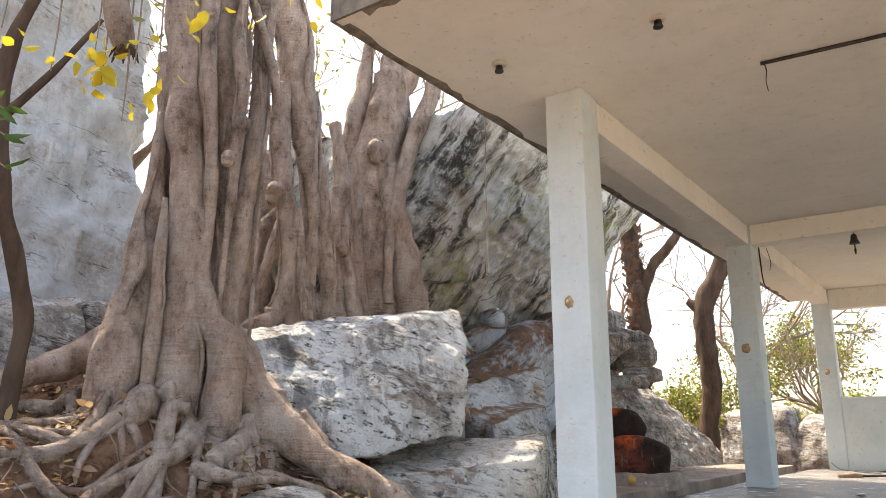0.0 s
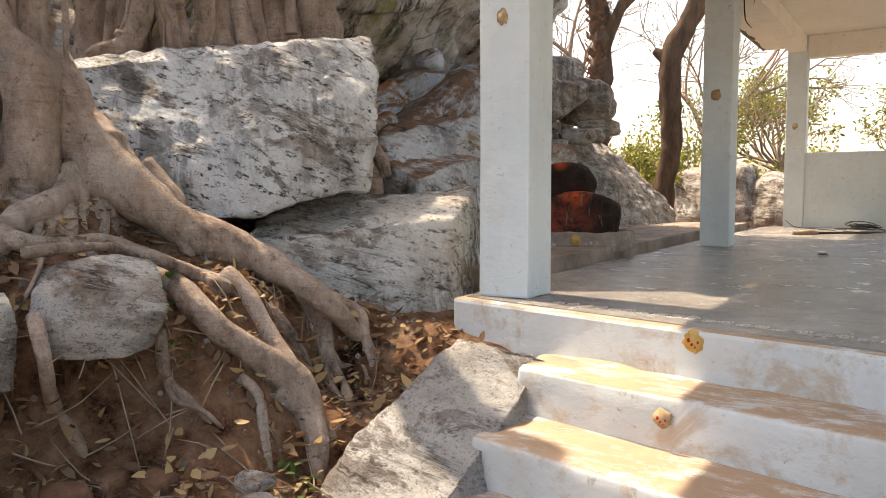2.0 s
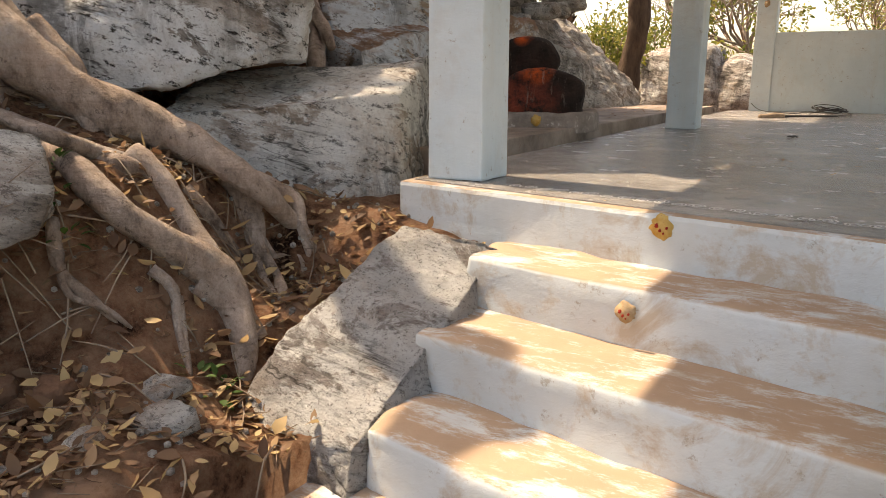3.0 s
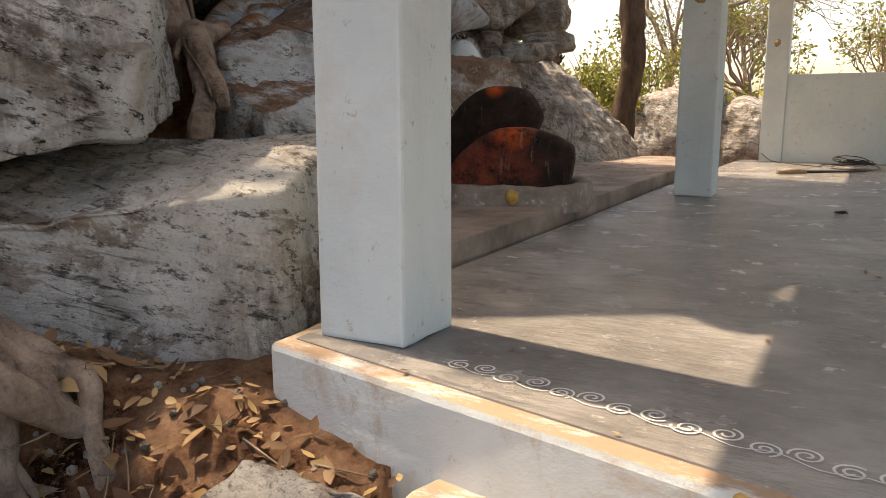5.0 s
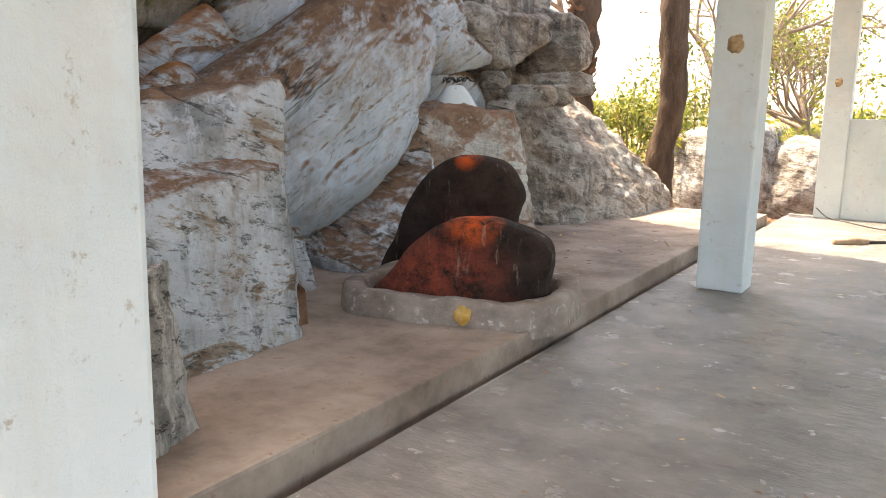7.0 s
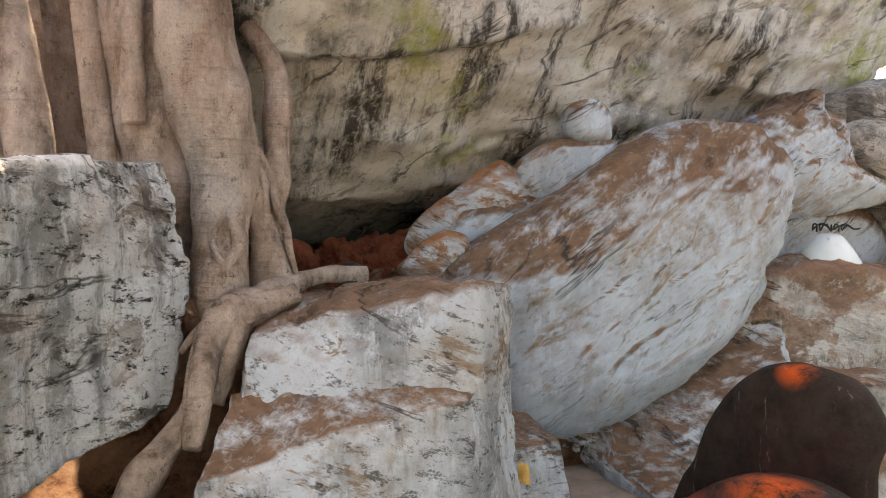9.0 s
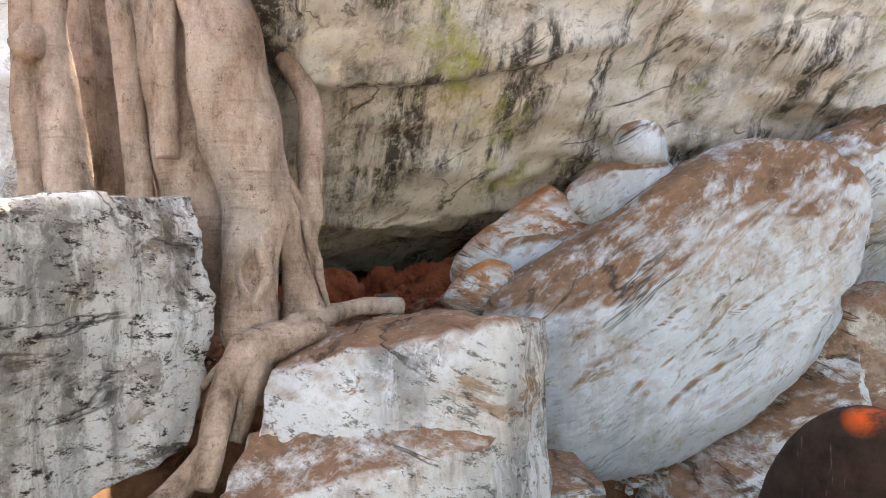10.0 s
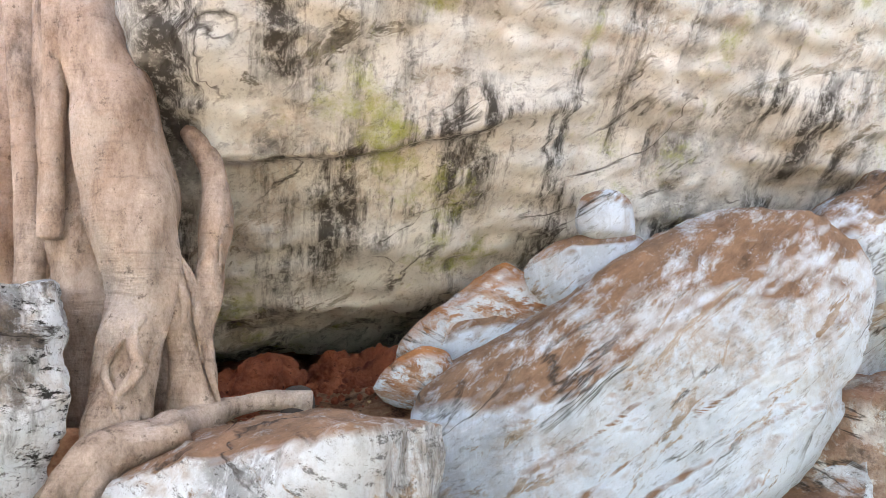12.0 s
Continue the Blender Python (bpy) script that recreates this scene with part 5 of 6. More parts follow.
# aerial roots and knots grown onto the trunks
dice = random.Random(11)
for kind_of, pts in FIG:
    if (kind_of == "trunk" and pts[0][1] > 0.25) or (kind_of != "trunk" and max(p[3] for p in pts) < 0.05):
        continue
    for k in range(2 if kind_of == "trunk" else 4 if pts[0][1] > 0.9 else 1):
        u0, span, turn = dice.uniform(0.0, 0.45), dice.uniform(0.3, 0.6), dice.uniform(0, 6.283)
        twist, thick = dice.uniform(-0.5, 0.5), dice.uniform(0.12, 0.3)
        row = []
        for s in range(9):
            u = min(1.0, u0 + span * s / 8)
            c, r = along_tube(pts, u)
            ang = turn + twist * s / 8 + 0.25 * math.sin(s * 1.3 + k)
            taper = 0.35 + 0.65 * math.sin(math.pi * (s + 0.6) / 9.2)
            row.append((c.x + math.cos(ang) * r * 1.1, c.y + math.sin(ang) * r * 1.1, c.z, r * thick * taper))
        part("aerial_root", tube_bm(row, 8, 0.04, 0.3, dice.uniform(0, 90)), BARK, fig)
    for k in range(2 if kind_of == "trunk" else 0):
        c, r = along_tube(pts, dice.uniform(0.1, 0.8))
        ang = dice.uniform(-2.2, 0.9)
        o = Vector((math.cos(ang), math.sin(ang), dice.uniform(-0.3, 0.3)))
        p = c + o * r * 0.7
        part("knot", tube_bm([(*p, r * 0.4), (*(p + o * r * 0.32), r * 0.34), (*(p + o * r * 0.5), r * 0.15)], 10, 0.03, 0.5, dice.uniform(0, 90)), BARK, fig)


def leaf_material(name, lo, hi, mid=None):
    m, t, b = nodes_of(name, 0.6, 0.3)
    g = t.nodes.new("ShaderNodeNewGeometry")
    stops = [(0.0, lo), (0.5, mid), (1.0, hi)] if mid else [(0.0, lo), (1.0, hi)]
    col = ramp(t, g.outputs["Random Per Island"], stops)
    t.links.new(col, b.inputs["Base Color"])
    tr = t.nodes.new("ShaderNodeBsdfTranslucent")
    t.links.new(col, tr.inputs[0])
    mx = t.nodes.new("ShaderNodeMixShader")
    mx.inputs[0].default_value = 0.4
    t.links.new(b.outputs[0], mx.inputs[1])
    t.links.new(tr.outputs[0], mx.inputs[2])
    t.links.new(mx.outputs[0], t.nodes["Material Output"].inputs[0])
    return m


YELLOW_LEAF = leaf_material("yellow_leaf", (0.6, 0.4, 0.02), (0.42, 0.45, 0.06))
GREEN_LEAF = leaf_material("green_leaf", (0.03, 0.07, 0.015), (0.09, 0.16, 0.03))
SCRUB_LEAF = leaf_material("scrub_leaf", (0.1, 0.13, 0.03), (0.38, 0.33, 0.07), (0.2, 0.22, 0.05))
DRY_LEAF = leaf_material("dry_leaf", (0.1, 0.05, 0.028), (0.55, 0.4, 0.2), (0.28, 0.17, 0.1))
TWIG = plain("dry_twig", (0.16, 0.11, 0.08), (0.34, 0.26, 0.19), 12, 0.9)
rng = random.Random(7)


def add_leaf(bm, at, way, up, length, width, curl=0.25):
    """One leaf: a pointed blade of six faces' width, folded along its rib."""
    way, side = way.normalized(), way.cross(up)
    side = side.normalized() if side.length > 1e-4 else Vector((1, 0, 0))
    up = side.cross(way)
    rows = []
    for u, wd in ((0, 0.04), (0.3, 0.85), (0.65, 0.8), (1.0, 0.03)):
        c = at + way * length * u - up * curl * length * u * u
        rows.append([bm.verts.new(c - side * width * wd * 0.5 + up * width * 0.12 * wd), bm.verts.new(c), bm.verts.new(c + side * width * wd * 0.5 + up * width * 0.12 * wd)])
    for r0, r1 in zip(rows, rows[1:]):
        for k in (0, 1):
            bm.faces.new((r0[k], r0[k + 1], r1[k + 1], r1[k]))


def any_way(flat=1.0):
    v = Vector((rng.gauss(0, 1), rng.gauss(0, 1), rng.gauss(0, 1) * flat))
    return v.normalized() if v.length > 1e-4 else Vector((1, 0, 0))


# unseen fig crown above and behind the walk, added to shade the slope
bm = bmesh.new()
for c in range(32):
    a = rng.uniform(0, 6.283)
    r = math.sqrt(rng.random())
    centre = Vector((-4.5 + 1.2 * r * math.cos(a), -2.6 + 1.2 * r * math.sin(a), rng.uniform(5.4, 7.2)))
    for k in range(26):
        add_leaf(bm, centre + any_way() * rng.uniform(0.05, 0.36), any_way(0.6), any_way() + Vector((0, 0, 1)), rng.uniform(0.1, 0.16), rng.uniform(0.07, 0.11))
part("crown", bm, SCRUB_LEAF, fig, "sparse yellow-green leaves high overhead, added unseen to shade the slope")
for pts in ([(-2.05, -1.92, 4.1, 0.13), (-2.5, -2.3, 5.2, 0.09), (-3.9, -2.8, 6.4, 0.04)], [(-1.86, -1.36, 4.2, 0.09), (-2.6, -1.8, 5.4, 0.07), (-4.3, -2.4, 6.6, 0.03)], [(-2.65, -0.6, 4.9, 0.16), (-3.1, -1.5, 5.6, 0.1), (-4.2, -3.2, 6.6, 0.03)], [(-2.4, 1.2, 5.6, 0.13), (-3.2, 1.3, 6.4, 0.1), (-4.4, 0.4, 6.4, 0.03)]):
    part("limb", tube_bm(pts, 10, 0.1, 0.15), BARK, fig)

# a broken limb and its twigs of yellow leaves hang over the slope
limb = empty("broken_branch", (-1.24, -2.78, 2.5), "broken hanging fig branch stub with torn end", "branch")
part("stub", tube_bm([(-1.5, -2.9, 4.2, 0.05), (-1.3, -2.82, 3.3, 0.055), (-1.25, -2.8, 2.78, 0.068), (-1.24, -2.77, 2.6, 0.07), (-1.22, -2.74, 2.45, 0.05)], 12, 0.04, 0.25), BARK, limb)
for k in range(9):
    a = rng.uniform(0, 6.283)
    p = Vector((-1.22 + 0.05 * math.cos(a), -2.74 + 0.05 * math.sin(a), 2.46))
    part("splinter", tube_bm([(*p, 0.012), (*(p + Vector((0.02 * math.cos(a), 0.02 * math.sin(a), -rng.uniform(0.02, 0.07)))), 0.003)], 5, 0.02, 0.2), DARK_BARK, limb)
SPRIGS = [(-1.26, -2.82, 2.31, 12, 0.075), (-1.36, -3.02, 2.3, 4, 0.05), (-1.05, -2.65, 2.24, 7, 0.06), (-1.12, -2.77, 2.07, 2, 0.05), (-0.89, -2.58, 2.63, 5, 0.075), (-0.7, -2.01, 2.86, 3, 0.07), (-0.75, -2.39, 2.63, 3, 0.06), (-1.11, -2.74, 2.38, 4, 0.05), (-1.44, -3.23, 2.46, 3, 0.05), (-1.2, -2.9, 2.4, 4, 0.05)]
for x, y, z, n, size in SPRIGS:
    sprig = empty("leaf_sprig", (x, y, z), "thin twig with yellowing fig leaves hanging from above", "twig", "yellow sprigs")
    c = Vector((x, y, z))
    part("twig", tube_bm([(x - 0.12, y + 0.05, z + 1.0, 0.006), (x - 0.05, y + 0.03, z + 0.3, 0.005), (x, y, z - 0.03, 0.003)], 5, 0.05, 0.2), TWIG, sprig)
    for k in range(n):
        bm = bmesh.new()
        at = c + Vector((rng.gauss(0, 0.05), rng.gauss(0, 0.05), rng.gauss(0.02, 0.05)))
        add_leaf(bm, at, any_way(0.5) + Vector((0, 0, -0.5)), any_way(), size * rng.uniform(1.1, 1.7), size * rng.uniform(0.8, 1.2))
        part("leaf", bm, YELLOW_LEAF, sprig)

slim = empty("slim_tree", (-2.21, -2.61, 0.6), "slim dark tree growing beside the fig roots", "tree")
part("trunk", tube_bm([(-2.2, -2.62, 0.4, 0.055), (-2.21, -2.61, 0.94, 0.048), (-2.21, -2.6, 1.19, 0.046), (-2.19, -2.69, 1.48, 0.046), (-2.18, -2.8, 1.8, 0.045), (-2.2, -2.87, 2.23, 0.046), (-2.2, -2.88, 2.73, 0.044), (-2.1, -2.75, 3.4, 0.03), (-2.3, -2.6, 4.6, 0.015)], 10, 0.05, 0.2), DARK_BARK, slim)
part("limb", tube_bm([(-2.2, -2.87, 2.3, 0.03), (-2.05, -2.7, 2.6, 0.022), (-1.95, -2.5, 3.0, 0.012)], 8, 0.05, 0.15), DARK_BARK, slim)
part("limb", tube_bm([(-2.2, -2.88, 2.6, 0.028), (-2.35, -3.0, 2.9, 0.02), (-2.4, -3.2, 3.4, 0.01)], 8, 0.05, 0.15), DARK_BARK, slim)
for x, y, z in ((-1.23, -3.23, 1.84), (-1.22, -3.2, 1.69), (-1.26, -3.24, 1.97)):
    sprig = empty("leaf_sprig", (x, y, z), "twig with long dark green leaves", "twig", "green sprigs")
    part("twig", tube_bm([(x - 0.5, y - 0.25, z + 0.25, 0.008), (x - 0.2, y - 0.08, z + 0.12, 0.006), (x, y, z, 0.003)], 5, 0.05, 0.1), TWIG, sprig)
    for k in range(6):
        bm = bmesh.new()
        add_leaf(bm, Vector((x - 0.03 * k, y - 0.012 * k, z + 0.016 * k)), any_way(0.7) + Vector((0.3, 0.2, -0.5)), any_way(), 0.12, 0.035)
        part("leaf", bm, GREEN_LEAF, sprig)


# ---- trees and scrub beyond the rocks ----
def grow(bm, tips, at, way, length, radius, depth, bend=0.35, split=3):
    pts, p, w = [(*at, radius)], at.copy(), way.copy()
    for k in range(3):
        w = (w + any_way() * bend * 0.45).normalized()
        p = p + w * length / 3
        pts.append((*p, radius * (1 - 0.14 * (k + 1))))
    tube_bm(pts, 8 if radius > 0.05 else 4, max(0.1, length / 6), 0.12, radius * 99, False, bm)
    if depth == 0:
        tips.append(p)
        return
    for k in range(split):
        grow(bm, tips, Vector(pts[-1][:3]) if k < 2 else Vector(pts[-2][:3]), (w + any_way() * 0.75 + Vector((0, 0, 0.12))).normalized(), length * rng.uniform(0.62, 0.85), radius * 0.6, depth - 1, bend, split)
    if depth <= 2:
        tips.append(p)


def scrub_tree(at, height, radius, label, leaves, leaf, depth=5, name="tree", lean=(0, 0, 1)):
    thing = empty(name, at, label, name.replace("_", " "), "trees beyond the pavilion")
    bm, tips = bmesh.new(), []
    grow(bm, tips, Vector(at) - Vector((0, 0, 0.3)), Vector(lean).normalized(), height * 0.32, radius, depth)
    part("bough", bm, TWIG, thing)
    if leaves:
        bm = bmesh.new()
        for k in range(leaves):
            c = rng.choice(tips) + any_way() * rng.uniform(0.02, 0.3)
            add_leaf(bm, c, any_way(), any_way(), leaf * rng.uniform(0.7, 1.4), leaf * rng.uniform(0.35, 0.6))
        part("crown", bm, SCRUB_LEAF, thing)
    return thing


palm = empty("rough_barked_tree", (-3.6, 10.0, 0.3), "tree with rough scaly brown bark behind the boulder", "tree")
part("trunk", tube_bm([(-3.6, 10, 0.2, 0.24), (-3.6, 10, 1.6, 0.2), (-3.55, 10, 3.3, 0.19), (-3.7, 10, 4.6, 0.17), (-3.8, 10.1, 7.0, 0.12)], 16, 0.08, 0.3), DARK_BARK, palm)
part("limb", tube_bm([(-3.52, 10, 3.2, 0.12), (-3.2, 10, 3.9, 0.11), (-2.65, 10, 4.5, 0.09), (-2.2, 10, 5.6, 0.05)], 10, 0.08, 0.2), DARK_BARK, palm)
BARK_CHIP = plain("bark_scale", (0.1, 0.06, 0.045), (0.22, 0.14, 0.1), 12, 0.95)
bm = bmesh.new()
for k in range(420):
    z, a = rng.uniform(0.9, 5.2), rng.uniform(0, 6.283)
    o = Vector((math.cos(a), math.sin(a), 0))
    add_leaf(bm, Vector((-3.59 - 0.02 * (z - 2), 10, z)) + o * 0.17, (Vector((0, 0, 1)) + o * 0.7), o, 0.12, 0.13, -0.1)
tagged(part("scaly_bark", bm, BARK_CHIP, palm), kind="stuff")
dark = empty("dark_tree", (-2.45, 10.5, -0.1), "leaning dark-barked tree trunk beside the boulder", "tree")
part("trunk", tube_bm([(-2.5, 10.5, -0.2, 0.2), (-2.47, 10.5, 0.74, 0.19), (-2.37, 10.5, 1.4, 0.19), (-2.4, 10.5, 2.4, 0.19), (-2.38, 10.5, 3.1, 0.2), (-1.95, 10.5, 3.95, 0.18), (-1.6, 10.5, 5.4, 0.14), (-1.2, 10.6, 7.5, 0.08)], 16, 0.08, 0.14), DARK_BARK, dark)
part("knot", tube_bm([(-2.4, 10.5, 2.9, 0.15), (-2.62, 10.45, 3.12, 0.1), (-2.7, 10.42, 3.18, 0.06)], 10, 0.05, 0.2), DARK_BARK, dark)
for bx, by, bz, h, r, word, lv, lf, dp in (
    (-0.6, 15.0, -0.4, 4.6, 0.1, "spreading bare thorn tree with sparse yellow-green leaves", 1500, 0.09, 6),
    (0.8, 17.5, -0.4, 4.4, 0.1, "twiggy thorn tree with thin yellowing leaves", 1500, 0.1, 6),
    (-3.0, 15.5, 0.0, 6.4, 0.13, "bare branching tree against the sky", 260, 0.08, 6),
    (-5.2, 14.0, 0.4, 7.0, 0.14, "bare branching tree behind the boulders", 300, 0.08, 6),
    (-1.9, 19.0, -0.4, 5.0, 0.11, "yellow-green scrub tree beyond the pavilion", 2200, 0.12, 5),
    (3.4, 20.0, -0.5, 4.2, 0.1, "low yellow-green scrub tree", 2400, 0.13, 5),
    (6.0, 19.0, -0.5, 4.0, 0.1, "low leafy scrub tree", 2400, 0.13, 5),
    (-6.2, 4.0, 3.0, 6.0, 0.1, "bare tree on top of the rocks", 500, 0.1, 5),
    (-6.4, -0.2, 2.2, 5.5, 0.1, "bare yellow-leaved tree behind the fig", 700, 0.1, 5),
):
    scrub_tree((bx, by, bz), h, r, word, lv, lf, dp)
for bx, by, bz, s, n, word in ((-3.4, 11.8, 0.9, 1.1, 2200, "leafy yellow-green bush behind the boulder"), (-2.0, 12.4, 0.5, 1.2, 2200, "yellow-green bush between the trunks"), (-4.8, 11.5, 1.2, 1.2, 2000, "leafy bush behind the stacked boulders"), (-1.0, 14.0, 0.1, 1.3, 2000, "dry yellow bush behind the far boulders"), (0.6, 15.5, 0.1, 1.3, 1800, "dry bush beyond the pavilion"), (3.2, 13.5, 0.4, 0.9, 900, "bright green bush beyond the parapet"), (5.6, 15, 0.4, 1.1, 900, "green bush beyond the parapet"), (-5.2, 0.6, 2.0, 0.8, 700, "dry yellow bush behind the fig trunks"), (-0.3, 13.6, 0.5, 1.4, 2200, "yellow-green bush beyond the far boulders"), (-2.9, 13.8, 1.2, 1.5, 2400, "tall yellow-green bush between the trunks")):
    bush = empty("bush", (bx, by, bz - s * 0.6), word, "bush", "scrub beyond the rocks")
    bm = bmesh.new()
    for k in range(9):
        d = any_way() + Vector((0, 0, 1.1))
        tube_bm([(bx, by, bz - s * 0.9, 0.02), (bx + d.x * s * 0.3, by + d.y * s * 0.3, bz + d.z * s * 0.2, 0.012), (bx + d.x * s * 0.6, by + d.y * s * 0.6, bz + d.z * s * 0.5, 0.004)], 4, 0.2, 0.1, k, False, bm)
    part("brushwood", bm, TWIG, bush)
    bm = bmesh.new()
    clumps = [Vector((bx, by, bz)) + any_way() * s * rng.uniform(0.3, 0.9) for k in range(26)]
    for k in range(n):
        add_leaf(bm, rng.choice(clumps) + any_way() * s * rng.uniform(0.03, 0.3), any_way(), any_way(), 0.1 * rng.uniform(0.7, 1.3), 0.05)
    part("foliage", bm, SCRUB_LEAF, bush)
far = bmesh.new()
for k in range(7000):
    a = radians(rng.uniform(20, 190))
    d = rng.uniform(26, 60)
    x, y = d * math.cos(a), d * math.sin(a)
    h = (1.6 + 1.2 * noise.noise(Vector((a * 6, 0, 0)))) * d / 26
    add_leaf(far, Vector((x, y, -0.8 + h * rng.random() ** 0.7)), any_way(), any_way(), 0.5, 0.35)
tagged(mesh_object("far_scrub", far, SCRUB_LEAF), "far yellow-green scrub on the horizon", "scrub", kind="stuff")

# ---- shrine stones ----
def smeared_stone(name, red_at, red_size, strength):
    """Oiled black stone with vermilion rubbed on round one place."""
    m, t, b = nodes_of(name, 0.75, 0.15)
    at = coords(t)
    col = ramp(t, noise_tex(t, at, 6, 11, 0.75), [(0.35, (0.012, 0.008, 0.007)), (0.7, (0.055, 0.036, 0.028))])
    c = t.nodes.new("ShaderNodeTexCoord")
    for place, size, colour, amount in ((red_at[0], red_size[0], (0.27, 0.06, 0.036), strength), (red_at[1], red_size[1], (0.7, 0.11, 0.02), 0.9)):
        d = t.nodes.new("ShaderNodeVectorMath")
        d.operation = "DISTANCE"
        d.inputs[1].default_value = place
        t.links.new(c.outputs["Object"], d.inputs[0])
        fall = band(t, d.outputs["Value"], size, size * 0.35)
        col = mix(t, times(t, times(t, fall, band(t, noise_tex(t, at, 8, 12, 0.78), 0.4, 0.56)), amount), col, colour)
    chalk = band(t, noise_tex(t, coords(t, (6, 6, 1.2)), 2.5, 8, 0.75), 0.6, 0.72)
    col = mix(t, times(t, chalk, 0.5), col, (0.42, 0.36, 0.32))
    t.links.new(col, b.inputs["Base Color"])
    bump(t, b, noise_tex(t, at, 9, 12, 0.75), 0.8, 0.04)
    return m


BACK_STONE = smeared_stone("back_shrine_stone", ((-1.2, 3.15, 0.35), (-1.28, 3.24, 0.86)), (0.4, 0.11), 0.12)
FRONT_STONE = smeared_stone("front_shrine_stone", ((-1.08, 2.66, 0.18), (-0.92, 2.74, 0.57)), (0.46, 0.17), 0.95)
tagged(mesh_object("shrine_stone", slab_bm([(-1.87, 3.17, 0.0), (-1.74, 3.19, 0.36), (-1.66, 3.21, 0.58), (-1.53, 3.22, 0.74), (-1.38, 3.25, 0.82), (-1.22, 3.27, 0.82), (-1.08, 3.29, 0.78), (-1.0, 3.3, 0.69), (-0.97, 3.31, 0.61), (-1.0, 3.3, 0.48), (-1.03, 3.3, 0.05), (-1.4, 3.24, -0.02)], (-0.02, 0.13, 0.02), 0.035, 0.2, 0.014, 1.0, shrink=0.95, n=160, rings=40), BACK_STONE), "tall rounded black shrine stone with orange mark on its crest", "shrine stone")
tagged(mesh_object("shrine_stone", slab_bm([(-1.47, 2.59, 0.06), (-1.31, 2.64, 0.31), (-1.19, 2.67, 0.44), (-1.05, 2.71, 0.53), (-0.89, 2.76, 0.56), (-0.76, 2.79, 0.54), (-0.64, 2.83, 0.5), (-0.57, 2.85, 0.45), (-0.55, 2.85, 0.37), (-0.57, 2.85, 0.26), (-0.6, 2.84, 0.08), (-1.0, 2.73, 0.02)], (-0.05, 0.19, 0.01), 0.04, 0.22, 0.016, 2.0, shrink=0.93, n=160, rings=40), FRONT_STONE), "low semicircular black shrine stone smeared with red vermilion", "shrine stone")
basin = empty("basin", (-1.05, 2.9, 0.1), "rough oval cement kerb around the shrine stones", "basin")
bm = bmesh.new()
loops = []
for k in range(72):
    a = 2 * math.pi * k / 72
    s = (abs(math.cos(a)) ** 3.5 + abs(math.sin(a)) ** 3.5) ** (-1 / 3.5)
    wob = 0.02 * noise.noise(Vector((math.cos(a) * 2.5, math.sin(a) * 2.5, 4)))
    row = []
    for grow_by, z in ((0.0, 0.06), (-0.012, 0.19), (-0.03, 0.215), (-0.1, 0.215), (-0.115, 0.2), (-0.12, 0.06)):
        x, y = (0.6 + grow_by + wob) * s * math.cos(a), (0.5 + grow_by + wob) * s * math.sin(a)
        p = Vector((-1.05 + 0.96 * x - 0.22 * y, 2.86 + 0.26 * x + 0.96 * y, z))
        row.append(bm.verts.new(p + Vector((1, 1, 1)) * 0.012 * noise.noise(p * 9) + Vector((0, 0, 0.02 * noise.noise(p * 3)))))
    loops.append(row)
for r0, r1 in zip(loops, loops[1:] + loops[:1]):
    for k in range(5):
        bm.faces.new((r0[k], r1[k], r1[k + 1], r0[k + 1]))
kerb = part("kerb", bm, KERB, basin)
TURMERIC = plain("turmeric_paste", (0.4, 0.2, 0.03), (0.6, 0.42, 0.16), 28, 0.9, spots=(0.3, 0.1, 0.04))
KUMKUM = plain("kumkum_paste", (0.25, 0.02, 0.015), (0.4, 0.04, 0.02), 30, 0.9)
RUST = plain("rubbed_turmeric", (0.28, 0.17, 0.08), (0.5, 0.38, 0.24), 30, 0.9)
CHALK = plain("rice_chalk", (0.62, 0.61, 0.58), (0.74, 0.73, 0.7), 30, 0.95)


def daub_bm(centre, right, up, w, h, seed, thick=0.004):
    bm = bmesh.new()
    c, right, up = Vector(centre), Vector(right).normalized(), Vector(up).normalized()
    out = right.cross(up)
    rim = []
    for k in range(28):
        a = 2 * math.pi * k / 28
        f = 1 + 0.3 * noise.noise(Vector((math.cos(a) * 2 + seed, math.sin(a) * 2, seed))) + 0.14 * noise.noise(Vector((math.cos(a) * 6, math.sin(a) * 6, seed)))
        rim.append(c + right * w * f * math.cos(a) + up * h * f * math.sin(a))
    low = [bm.verts.new(p - out * 0.01) for p in rim]
    top = [bm.verts.new(c + (p - c) * 0.97 + out * thick) for p in rim]
    bm.faces.new(top)
    for k in range(28):
        bm.faces.new((low[k], low[(k + 1) % 28], top[(k + 1) % 28], top[k]))
    return bm


